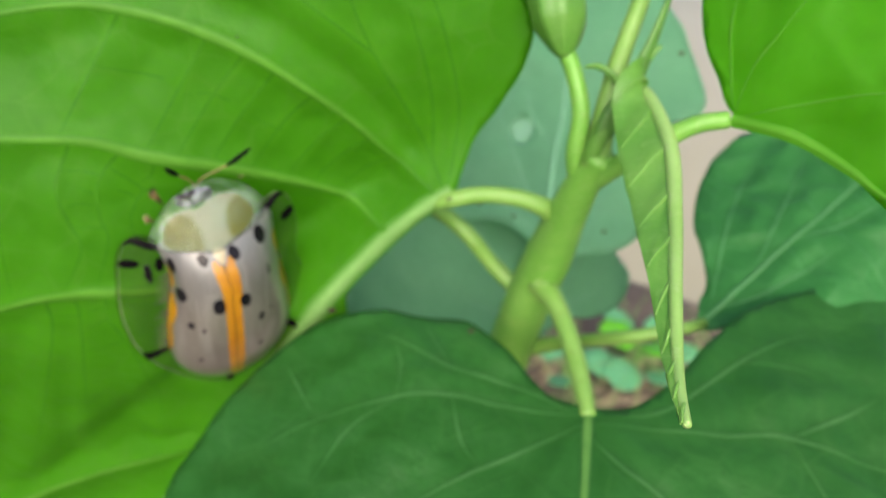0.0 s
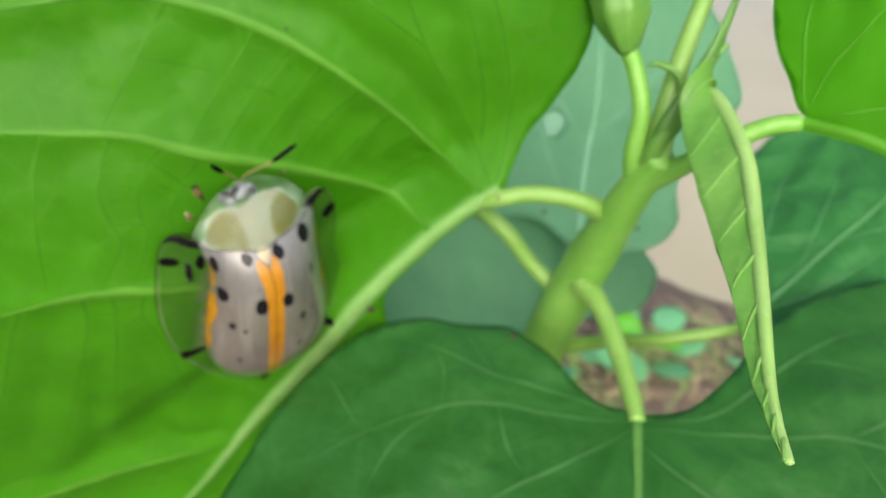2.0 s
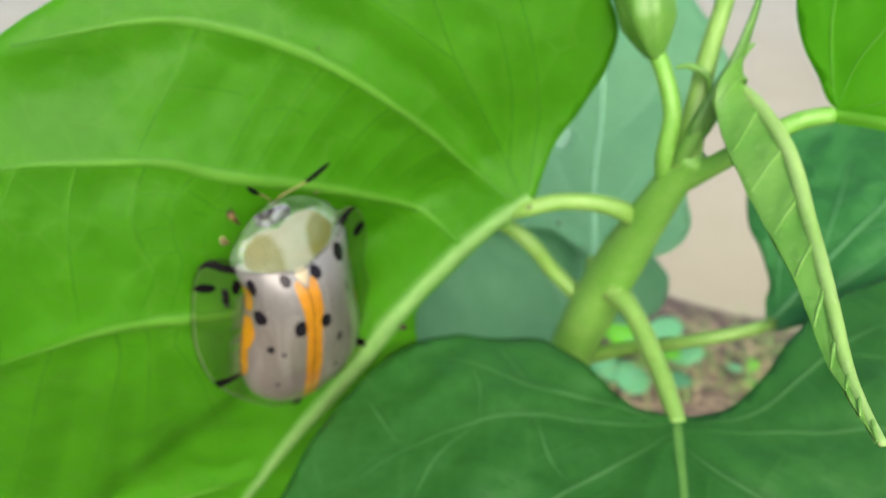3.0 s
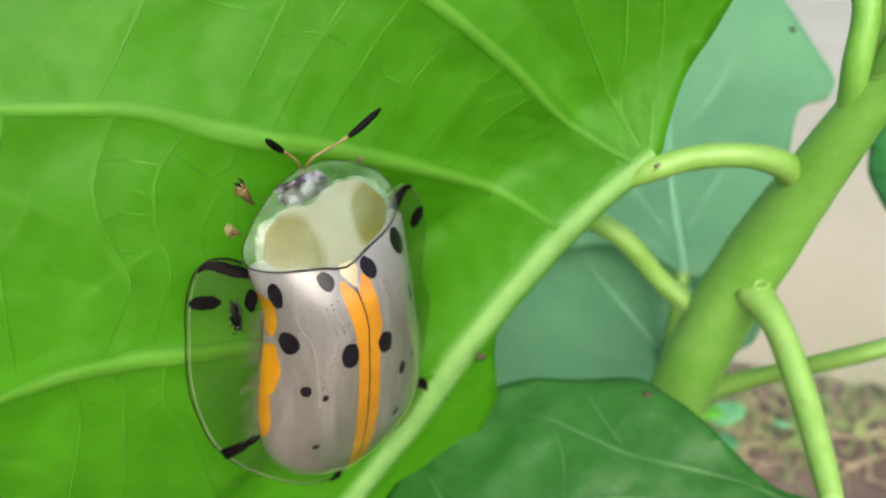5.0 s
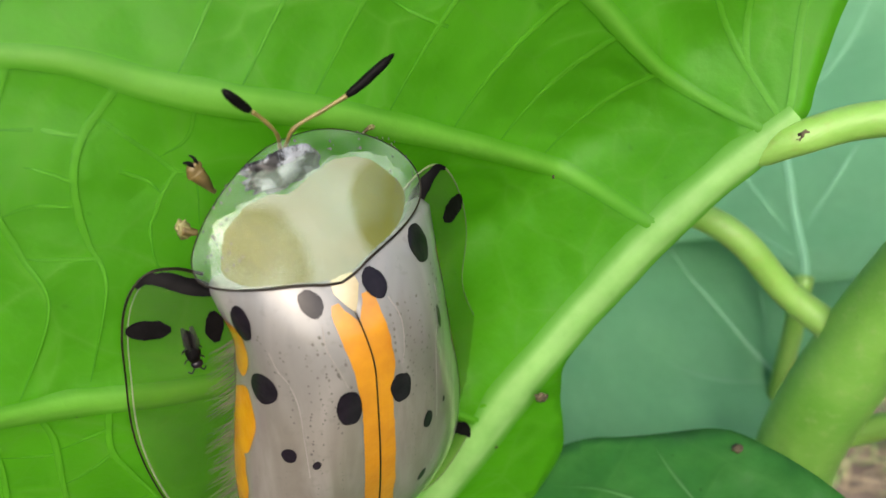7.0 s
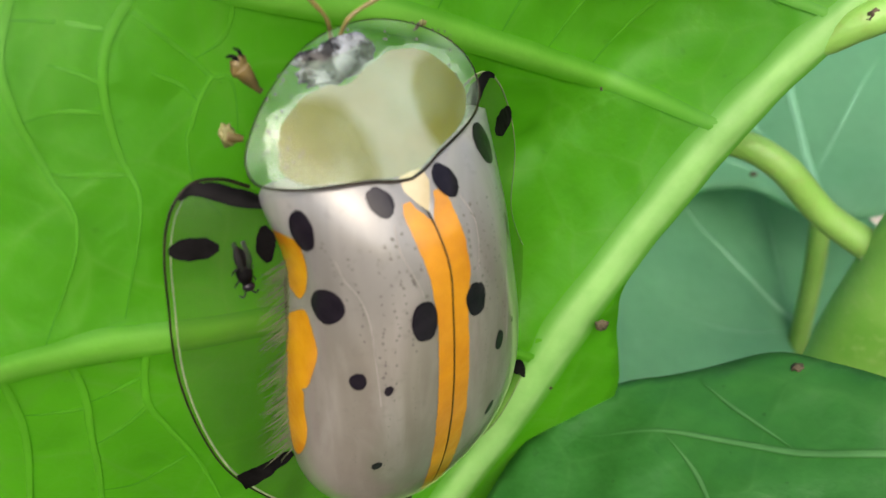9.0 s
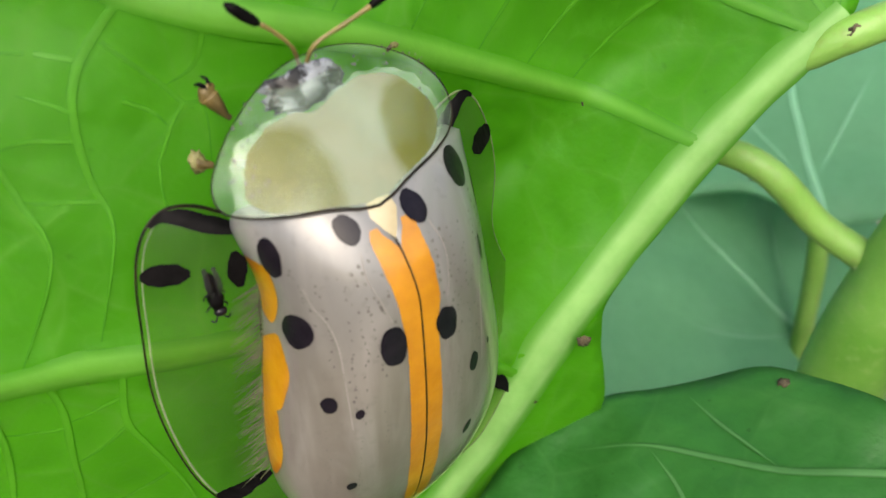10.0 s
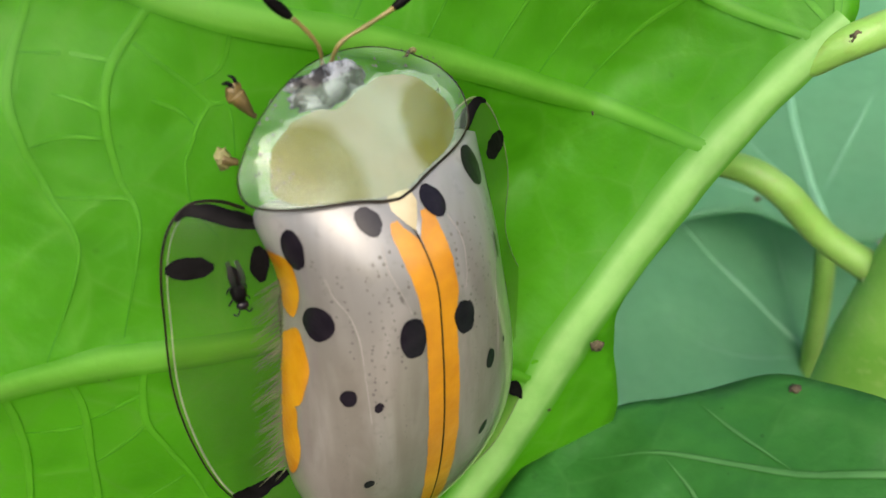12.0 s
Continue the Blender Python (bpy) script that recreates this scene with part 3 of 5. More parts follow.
big_leaf, big_height = leaf(
    "leaf", BIG,
    [(1.0, -1.3), (2.1, -3.5), (2.7, -5.7), (3.6, -7.8), (4.9, -9.1), (6.7, -9.6), (9.7, -9.3), (14.6, -7.0), (19.3, -1.0), (22.6, 7.0), (24.0, 13.6), (24.2, 25.5), (18.3, 43.3), (8.1, 58), (-7.0, 66), (-11.8, 58), (-12.7, 42.0), (-10.8, 27.7), (-6.6, 17.8), (-4.6, 12.8), (-3.2, 11.3), (-1.9, 10.3), (-1.0, 9.5), (-0.62, 7.9), (-0.2, 5.5), (0.12, 2.9), (0.35, 0.6), (0.6, -0.6)],
    dict(mid=[(0.72, -0.4), (0.78, 1.5), (0.62, 4.3), (0.22, 7.1), (-0.3, 10.4), (-0.85, 12.4), (-1.9, 16.2), (-3.4, 23.0), (-4.9, 28.5), (-6.5, 34.5), (-8.6, 45.0), (-9.4, 60.5)],
         v1=[(0.9, 0.4), (3.5, 1.25), (7.2, 1.45), (11.6, 2.15), (15.0, 3.35), (17.9, 5.0), (20.1, 6.9), (22.0, 9.6), (23.2, 11.5)],
         w2=[(0.7, 4.2), (2.4, 4.9), (4.5, 5.9), (6.6, 6.8), (9.5, 8.1), (12.0, 9.5), (13.6, 10.3), (15.3, 11.0), (17.1, 12.4), (19.7, 14.8), (22, 18)],
         w3=[(-0.8, 12.8), (3.4, 13.9), (6.6, 15.5), (9.2, 17.2), (10.8, 18.6), (12.2, 20.5), (13.8, 24.0), (17.0, 31.0)],
         v4=[(-4.5, 27.0), (-2.6, 31.0), (-0.6, 36.0), (0.8, 40.8), (2.2, 47.5), (5.5, 56.0)],
         tb=[(0.9, -0.1), (1.8, -1.4), (3.8, -3.5), (6.6, -5.1), (9.2, -6.2), (13.0, -7.2)],
         tc=[(0.9, 0.0), (2.3, -0.4), (5.6, -1.3), (9.0, -2.1), (11.8, -3.1), (15.6, -4.6)],
         te=[(2.3, -0.4), (4.4, -2.2), (6.6, -3.6), (9.6, -5.0)], tf=[(9.0, -2.1), (12.6, -1.4), (16.0, -0.4), (18.6, 1.6)],
         t1=[(18.4, 5.4), (17.6, 8.4), (16.6, 11.8)], t2=[(15.0, 3.4), (14.2, 6.4), (13.2, 10.0)], t3=[(11.6, 2.2), (11.2, 5.0), (10.4, 8.5)],
         t4=[(7.2, 1.5), (7.2, 4.2), (6.8, 6.8)], td=[(3.7, 1.3), (4.0, 3.2), (4.0, 5.6)], tg=[(9.4, 1.8), (9.3, 4.2), (8.6, 7.6)], th=[(13.2, 2.8), (12.8, 5.6), (11.9, 9.4)], ti=[(5.4, 1.4), (5.6, 3.8), (5.4, 6.2)],
         t5=[(14.1, 10.6), (14.0, 12.1), (13.5, 13.1), (12.5, 14.1), (11.4, 14.9), (10.2, 17.2)], t6=[(16.1, 11.6), (15.3, 13.6), (14.4, 14.5), (13.3, 15.2), (12.1, 16.0), (11.2, 18.6)],
         t7=[(18.3, 13.5), (17.2, 15.6), (15.2, 18.0), (13.0, 20.6)], tk=[(20.0, 15.2), (18.9, 18.5), (16.8, 22.0), (14.6, 25.0)],
         t8=[(9.5, 17.4), (8.9, 18.5), (8.3, 19.2), (7.4, 19.7), (5.6, 20.8), (2.0, 24.0), (-1.0, 27.5)], t9=[(10.7, 18.6), (9.8, 19.5), (9.0, 20.6), (7.6, 22.6), (4.8, 27.0), (1.4, 32.0)], ta=[(11.7, 19.6), (10.9, 20.5), (10.2, 21.4), (8.8, 24.0), (6.0, 30.0), (2.4, 38.0)], tj=[(13.2, 22.6), (12.0, 26.0), (9.0, 33.0), (5.4, 42.0)],
         ua=[(13.9, 11.6), (12.6, 11.7), (11.9, 11.8), (11.6, 11.6), (11.2, 11.9), (10.6, 12.6)], ub=[(11.9, 11.8), (11.8, 12.4), (11.6, 12.9), (11.5, 13.2), (10.8, 13.9), (9.8, 14.3)], uc=[(13.5, 13.1), (14.0, 13.2), (14.5, 13.4)],
         ud=[(12.9, 12.4), (12.3, 12.3), (11.8, 12.4)], ue=[(9.0, 18.4), (9.3, 19.1), (9.6, 19.6)], uf=[(12.6, 9.9), (12.2, 10.9), (12.4, 11.7)], ug=[(13.2, 13.6), (13.9, 14.1), (14.2, 14.6)],
         uh=[(13.9, 12.1), (14.8, 12.6), (15.6, 13.2)], ui=[(12.0, 14.4), (12.9, 15.0), (13.3, 15.2)], uj=[(8.4, 19.1), (8.5, 20.0), (8.8, 20.8)], uk=[(9.6, 19.8), (10.1, 20.3), (10.7, 20.7)], ul=[(6.6, 20.3), (7.0, 21.6), (7.8, 22.2)],
         um=[(12.0, 5.2), (13.0, 5.6), (13.8, 6.6)], un=[(9.0, 4.6), (10.0, 5.0), (11.1, 5.2)], uo=[(15.0, 6.6), (16.2, 7.4), (17.6, 8.3)]),
    big_form, (LEAF_LIT, VEIN_LIT, VEIN_FINE, MIDRIB_LIT), vine, "bright yellow-green leaf, pale raised veins on its underside", step=0.5, puff=-0.5, reach=1.9, base_width=0.55, belly=1.05, widths=(0.80, 0.44), raised=0.09, seed=3, ridge=0.22, wave=0.45)

DARK = pose(0.00789, 0.02521, 0.08117, -8.60, -2.27, 169.16)
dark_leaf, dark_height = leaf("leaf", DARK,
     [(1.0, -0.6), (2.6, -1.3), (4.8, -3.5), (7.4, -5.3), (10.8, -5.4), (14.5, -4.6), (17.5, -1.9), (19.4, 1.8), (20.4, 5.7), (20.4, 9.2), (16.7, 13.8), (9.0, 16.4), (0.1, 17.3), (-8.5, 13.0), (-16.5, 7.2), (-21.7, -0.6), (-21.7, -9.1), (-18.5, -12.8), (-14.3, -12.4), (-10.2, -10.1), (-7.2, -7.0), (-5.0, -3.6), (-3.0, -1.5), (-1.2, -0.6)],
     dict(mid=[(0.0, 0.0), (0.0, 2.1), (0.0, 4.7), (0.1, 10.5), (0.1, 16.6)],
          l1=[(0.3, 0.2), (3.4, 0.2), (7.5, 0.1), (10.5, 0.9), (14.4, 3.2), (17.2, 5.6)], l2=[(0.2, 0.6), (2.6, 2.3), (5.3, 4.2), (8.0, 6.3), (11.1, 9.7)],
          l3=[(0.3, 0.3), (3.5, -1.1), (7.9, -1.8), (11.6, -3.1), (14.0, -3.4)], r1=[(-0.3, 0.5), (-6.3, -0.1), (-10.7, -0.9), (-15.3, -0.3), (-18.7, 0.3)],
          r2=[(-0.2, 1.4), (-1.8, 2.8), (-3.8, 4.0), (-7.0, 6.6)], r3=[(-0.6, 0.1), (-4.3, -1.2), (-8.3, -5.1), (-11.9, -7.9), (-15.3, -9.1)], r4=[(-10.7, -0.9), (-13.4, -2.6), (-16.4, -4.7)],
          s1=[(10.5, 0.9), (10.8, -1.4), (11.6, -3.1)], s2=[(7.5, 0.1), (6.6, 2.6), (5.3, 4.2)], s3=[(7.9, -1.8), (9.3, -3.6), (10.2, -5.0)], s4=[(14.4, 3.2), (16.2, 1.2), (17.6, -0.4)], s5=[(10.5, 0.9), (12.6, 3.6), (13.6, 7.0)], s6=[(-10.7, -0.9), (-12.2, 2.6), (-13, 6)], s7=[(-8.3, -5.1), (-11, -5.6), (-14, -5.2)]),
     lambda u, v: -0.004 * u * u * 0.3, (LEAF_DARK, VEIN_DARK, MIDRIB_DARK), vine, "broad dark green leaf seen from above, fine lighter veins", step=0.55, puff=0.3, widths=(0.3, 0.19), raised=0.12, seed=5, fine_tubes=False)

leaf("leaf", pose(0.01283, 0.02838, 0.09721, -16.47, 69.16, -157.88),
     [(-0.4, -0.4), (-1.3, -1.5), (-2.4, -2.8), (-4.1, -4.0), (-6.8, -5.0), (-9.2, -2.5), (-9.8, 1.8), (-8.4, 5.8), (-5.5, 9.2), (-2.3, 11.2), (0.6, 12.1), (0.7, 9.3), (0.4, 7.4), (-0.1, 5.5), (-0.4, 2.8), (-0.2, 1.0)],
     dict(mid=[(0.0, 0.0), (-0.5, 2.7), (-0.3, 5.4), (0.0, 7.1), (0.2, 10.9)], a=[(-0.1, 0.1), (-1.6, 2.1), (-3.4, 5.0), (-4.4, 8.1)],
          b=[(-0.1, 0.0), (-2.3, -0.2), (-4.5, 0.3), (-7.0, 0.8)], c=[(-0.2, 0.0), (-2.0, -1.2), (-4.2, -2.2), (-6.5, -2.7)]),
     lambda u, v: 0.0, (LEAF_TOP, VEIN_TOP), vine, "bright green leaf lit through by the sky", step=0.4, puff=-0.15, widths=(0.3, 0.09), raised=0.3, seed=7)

leaf("leaf", pose(0.01704, 0.03413, 0.08013, 23.68, -1.17, -54.23),
     [(-1.0, 1.0), (-1.8, 2.8), (-3.6, 4.6), (-5.9, 6.8), (-8.1, 10.3), (-8.8, 13.3), (-8.7, 16.0), (-6.8, 19.7), (-3.1, 22.4), (2.1, 22.4), (6.0, 18.7), (7.8, 13.2), (7.0, 8.2), (4.6, 4.4), (2.2, 1.5), (0.2, -0.3)],
     dict(mid=[(0.0, 0.0), (0.2, 5.5), (0.7, 11.5), (1.1, 16.6), (2.1, 21.7)], a=[(0.0, 0.7), (-2.7, 5.8), (-5.3, 11.3), (-6.8, 16.7)], b=[(0.1, 1.6), (1.9, 5.2), (3.4, 10.9)],
          c=[(0.2, 4.9), (-1.8, 11.5), (-4.0, 17.6)], d=[(0.4, 8.8), (2.3, 12.0), (3.4, 16.0)], t1=[(-2.7, 5.8), (-1.1, 7.1), (0.3, 9.0)], t2=[(-5.3, 11.3), (-3.4, 12.3), (-1.8, 11.5)], t3=[(-4.0, 17.6), (-1.7, 15.7), (0.7, 14.6)]),
     lambda u, v: -0.01 * u * u - 0.16 * max(0.0, u - 3.2) ** 2, (LEAF_MID, VEIN_MID), vine, "grown green leaf with a puckered surface", step=0.45, puff=0.6, widths=(0.2, 0.12), raised=0.4, seed=9)

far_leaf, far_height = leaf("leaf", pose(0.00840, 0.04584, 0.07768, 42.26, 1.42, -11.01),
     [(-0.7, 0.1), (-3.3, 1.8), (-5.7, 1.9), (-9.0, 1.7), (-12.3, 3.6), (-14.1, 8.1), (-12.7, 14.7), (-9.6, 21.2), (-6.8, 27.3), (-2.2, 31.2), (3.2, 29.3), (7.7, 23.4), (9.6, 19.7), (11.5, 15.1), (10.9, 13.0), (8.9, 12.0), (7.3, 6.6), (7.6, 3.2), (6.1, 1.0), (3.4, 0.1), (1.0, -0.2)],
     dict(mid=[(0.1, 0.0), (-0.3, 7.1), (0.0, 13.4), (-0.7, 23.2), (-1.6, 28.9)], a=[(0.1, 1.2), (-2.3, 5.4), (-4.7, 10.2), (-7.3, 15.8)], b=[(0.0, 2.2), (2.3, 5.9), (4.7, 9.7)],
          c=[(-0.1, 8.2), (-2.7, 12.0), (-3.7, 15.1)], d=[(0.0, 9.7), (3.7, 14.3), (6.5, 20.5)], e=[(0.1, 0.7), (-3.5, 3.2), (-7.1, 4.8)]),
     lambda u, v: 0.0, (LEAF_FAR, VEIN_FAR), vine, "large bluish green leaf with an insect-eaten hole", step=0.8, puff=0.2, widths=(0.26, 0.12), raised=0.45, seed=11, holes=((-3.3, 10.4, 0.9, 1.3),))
bm = bmesh.new()
bmesh.ops.create_circle(bm, cap_ends=True, segments=24, radius=1.15)
for v in bm.verts:
    v.co = Vector((-3.3 + v.co.x * 0.9, 10.4 + v.co.y * 1.25, -0.18))
part("gnawed_window", bm, PATCH, far_leaf, "pale gnawed patch, only a thin skin left")

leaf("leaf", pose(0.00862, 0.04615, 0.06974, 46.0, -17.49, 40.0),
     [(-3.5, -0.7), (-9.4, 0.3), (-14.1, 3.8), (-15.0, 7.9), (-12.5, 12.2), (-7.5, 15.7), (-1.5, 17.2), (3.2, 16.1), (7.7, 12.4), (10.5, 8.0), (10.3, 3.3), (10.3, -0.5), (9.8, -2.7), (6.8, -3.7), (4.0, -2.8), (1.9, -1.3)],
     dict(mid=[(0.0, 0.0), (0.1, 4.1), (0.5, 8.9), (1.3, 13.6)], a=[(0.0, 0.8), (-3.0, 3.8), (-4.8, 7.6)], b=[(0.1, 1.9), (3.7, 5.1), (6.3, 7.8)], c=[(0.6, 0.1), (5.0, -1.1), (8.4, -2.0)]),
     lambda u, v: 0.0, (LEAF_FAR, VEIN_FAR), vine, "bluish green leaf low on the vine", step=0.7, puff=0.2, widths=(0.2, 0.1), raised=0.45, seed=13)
stalk("petiole", [(8.4, 45.9, 77.6), (8.0, 45.6, 73), (7, 46, 62), (5, 46, 52), (1.4, 40.6, 50)], (0.5, 0.5, 0.5, 0.5, 0.6), PETIOLE)
stalk("petiole", [(8.6, 46.2, 69.6), (7.6, 47, 64), (4, 46, 52), (0, 43, 40), (-3, 42.4, 30)], (0.45, 0.45, 0.45, 0.5, 0.6), PETIOLE)

# folded young leaves and shoots at the tip
CURL = [(8.8, 31.0, 97.2), (9.3, 29.6, 97.9), (9.35, 25.5, 97.4), (8.65, 21.5, 96.4), (7.85, 18.2, 95.85), (7.35, 15.7, 95.1), (7.05, 14.2, 95.0), (6.85, 12.8, 95.0)]


class FoldedLeaf:
    """A young leaf folded along its midrib: two blades that lie almost together, with raised side veins and slack skin between them."""

    def __init__(self, line, wide, out, bow, laterals, puff, seed):
        self.line = glide(line, 12)
        self.n = len(self.line)
        self.wide = np.interp(np.linspace(0, 1, self.n), np.linspace(0, 1, len(wide)), wide)
        self.out, self.bow, self.laterals, self.puff, self.seed = np.array(out), bow, laterals, puff, seed

    def at(self, i, f, side, lift=0.0):
        """The place i steps along the midrib and the share f of the way out to the edge."""
        n = self.n
        a = min(max(int(i), 0), n - 2)
        q = self.line[a] + (self.line[a + 1] - self.line[a]) * (i - a)
        w = self.wide[a] + (self.wide[a + 1] - self.wide[a]) * (i - a)
        d = self.line[min(a + 1, n - 1)] - self.line[max(a - 1, 0)]
        d = d / np.linalg.norm(d)
        o = self.out - d * (self.out @ d)
        o = o / np.linalg.norm(o)
        k = np.cross(o, d)
        u = i / (n - 1) * self.laterals - 0.9 * f
        swell = -self.puff * w * abs(math.sin(math.pi * u)) ** 0.7 * math.sin(math.pi * min(1.0, f * 1.1)) + 0.05 * noise.noise((u * 2, f * 4, self.seed))
        edge = 1 + 0.07 * noise.noise((u * 1.5, side, self.seed))
        return q + o * w * f * edge + k * side * (0.05 - 0.04 * f + self.bow * w * math.sin(math.pi * f * 0.9) + swell + lift)

    def blades(self):
        bm = bmesh.new()
        for side in (1, -1):
            rows = [[bm.verts.new(self.at(i, c / 14, side)) for c in range(15)] for i in range(self.n)]
            for p, q in zip(rows, rows[1:]):
                for c in range(14):
                    bm.faces.new((p[c], p[c + 1], q[c + 1], q[c]))
        return bm

    def veins(self):
        for side in (1, -1):
            for k in range(self.laterals):
                line = []
                for f in np.linspace(0.04, 0.92, 7):
                    i = (k + 0.12 + 0.9 * f) / self.laterals * (self.n - 1)
                    if i < self.n - 1:
                        line.append(self.at(i, f, side, 0.02))
                if len(line) > 3:
                    yield tube(line, (0.085, 0.075, 0.06, 0.03), 6, 3)


young = FoldedLeaf(CURL, (0.8, 1.7, 2.15, 1.5, 0.85, 0.5, 0.34, 0.18), (-0.24, 0.97, 0.05), 0.12, 11, 0.10, 4)
curl = part("folded_leaf", young.blades(), YOUNG, vine, "long folded young leaf hanging from the shoot tip")
part("midrib", tube(CURL, (0.24, 0.32, 0.32, 0.28, 0.24, 0.2, 0.16, 0.13), 10, 8), YOUNG_RIB, curl)
for b in young.veins():
    part("vein", b, YOUNG_VEIN, curl)
bud = part("folded_leaf", tube([(6.05, 32.5, 98.6), (5.9, 32.7, 99.0), (5.7, 33.4, 100.0), (5.4, 34.4, 101.4), (5.1, 35.3, 102.9), (5.0, 36.2, 104.2)], (0.3, 0.9, 1.8, 1.95, 1.25, 0.3), 28, 7, flat=0.7, ribs=0.06, rib_count=7), YOUNG, vine, "plump folded leaf bud with green ribs")
stalk("petiole", [(7.1, 31.4, 92.4), (6.7, 31.1, 94.2), (6.8, 31.4, 96.2), (6.4, 32.2, 97.9), (5.95, 32.65, 98.9)], (0.55, 0.5, 0.45, 0.42, 0.44), STEM)
stalk("shoot", [(7.3, 30.8, 93.4), (7.5, 30.5, 94.8), (8.1, 30.7, 96.5), (9.1, 31.4, 97.9), (9.8, 31.8, 98.9), (10.3, 31.9, 99.4)], (0.45, 0.46, 0.42, 0.3, 0.2, 0.08), YOUNG)
stalk("shoot", [(6.9, 32.2, 98.25), (7.5, 32.0, 98.35), (8.2, 31.6, 98.0), (8.5, 31.4, 97.2)], (0.08, 0.17, 0.17, 0.13), YOUNG)
part("folded_leaf", tube([(7.35, 30.5, 94.4), (7.9, 30.4, 95.9), (8.8, 30.9, 97.6), (9.7, 31.8, 99.2), (10.6, 33.0, 101.2), (11.2, 34.2, 102.6)], (0.2, 0.5, 0.52, 0.34, 0.2, 0.08), 16, 8, flat=0.6, ribs=0.14, rib_count=2), YOUNG_DARK, vine, "small dark green folded leaf at the shoot tip")

# ---- the beetle ----
BEETLE = pose(-0.01345, 0.03233, 0.08617, 91.00, 0.45, 30.63) @ Matrix.Translation((0, 0, 0.0003)) @ pose(0, 0, 0, 0, 0, -5.0)
beetle = thing("tortoise_beetle", BEETLE, "pearly white tortoise beetle, black spots, orange stripes, clear margins, on leaf", "beetle")
K = 1.05


def ease(t):
    t = max(0.0, min(1.0, t))
    return t * t * (3 - 2 * t)


def bend(q, how):
    """The living beetle's stance: its back leans a little, and the shield is turned against the wing cases."""
    x, y, z = q
    turn = -0.5 * ease((y - 0.9) / 2.9)
    if how == "back":
        turn *= 1 - 0.22 * max(0.0, x)
    shift = dict(back=0.33 - 0.46 * (z - 0.85) / 2.95 + turn, margin=0.4 * turn, shield=-0.45)[how]
    skew = 0.1 + (0.08 if x < 0 else 0.03) * ease((y - 0.5) / 3.0)
    return (x + shift, y + skew * x, z)


def bpart(name, bm, mat, parent=beetle, label="", how="back"):
    for v in bm.verts:
        v.co = Vector(bend(v.co, how) if how else v.co) * K
    return part(name, bm, mat, parent, label)


def half_width(y):
    if y > -3.2:
        return 2.85 + 0.65 * ease((2.2 - y) / 5.4)
    return 3.5 * max(0.0, 1 - ((-3.2 - y) / 3.6) ** 2.2) ** 0.5


def back(a, y, lift=0.0):
    """A point of the domed back: a from -1 (its left edge) to 1, y along the body."""
    rx = half_width(y)
    s = math.sin(a * math.pi / 2)
    g = 1 - 0.055 * ((y - 0.8) / 1.0) ** 2 if y > 0.8 else 1 - 0.80 * (abs(y - 0.8) / 7.6) ** 2.5
    z = 0.85 + 2.95 * max(g, 0.0) * max(0.0, 1 - abs(s) ** 2.5) ** 0.58
    x = rx * s
    if lift:
        e = 0.02
        p, q = Vector(back(min(a + e, 1), y)) - Vector(back(max(a - e, -1), y)), Vector(back(a, y + e)) - Vector(back(a, y - e))
        n = p.cross(q)
        n = n.normalized() if n.length > 0 else Vector((0, 0, 1))
        return tuple(Vector((x, y, z)) + n * lift)
    return (x, y, z)


def angle_at(x, y):
    return math.asin(max(-1, min(1, x / half_width(y)))) * 2 / math.pi


def base_y(a):
    return 3.2 + 0.38 * math.sin(math.pi * abs(a)) - 0.2 * abs(a) ** 4


for name, sgn in (("left_elytron", -1), ("right_elytron", 1)):
    bm = bmesh.new()
    rows = []
    for j in range(71):
        row = []
        for i in range(41):
            a = sgn * (0.004 + 0.996 * i / 40)
            y = base_y(a) + (-6.75 - base_y(a)) * (j / 70) ** 0.93
            p = back(a, y)
            if i == 0:
                p = (p[0], p[1], p[2] - 0.06)
            row.append(bm.verts.new(p))
        rows.append(row)
    lip = [bm.verts.new((v.co.x, v.co.y - 0.05, max(0.7, v.co.z - 0.8))) for v in rows[0]]
    rows.insert(0, lip)
    for a, b in zip(rows, rows[1:]):
        for i in range(40):
            bm.faces.new((a[i], a[i + 1], b[i + 1], b[i]))
    bmesh.ops.remove_doubles(bm, verts=bm.verts, dist=0.002)
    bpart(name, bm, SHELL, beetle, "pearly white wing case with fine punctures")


def patch(ring, mat, name, label="", lift=0.012, parent=beetle):
    """A coloured area of the back inside a ring of (a, y)."""
    ring = [np.array(q, float) for q in ring]
    c = sum(ring) / len(ring)
    bm = bmesh.new()
    n = 7
    shells = [[bm.verts.new(back(*np.clip(c + (q - c) * k / n, (-1, -8), (1, 8)), lift)) for q in ring] for k in range(1, n + 1)]
    mid = bm.verts.new(back(*c, lift))
    m = len(ring)
    for i in range(m):
        bm.faces.new((mid, shells[0][i], shells[0][(i + 1) % m]))
    for p, q in zip(shells, shells[1:]):
        for i in range(m):
            bm.faces.new((p[i], q[i], q[(i + 1) % m], p[(i + 1) % m]))
    return bpart(name, bm, mat, parent, label)


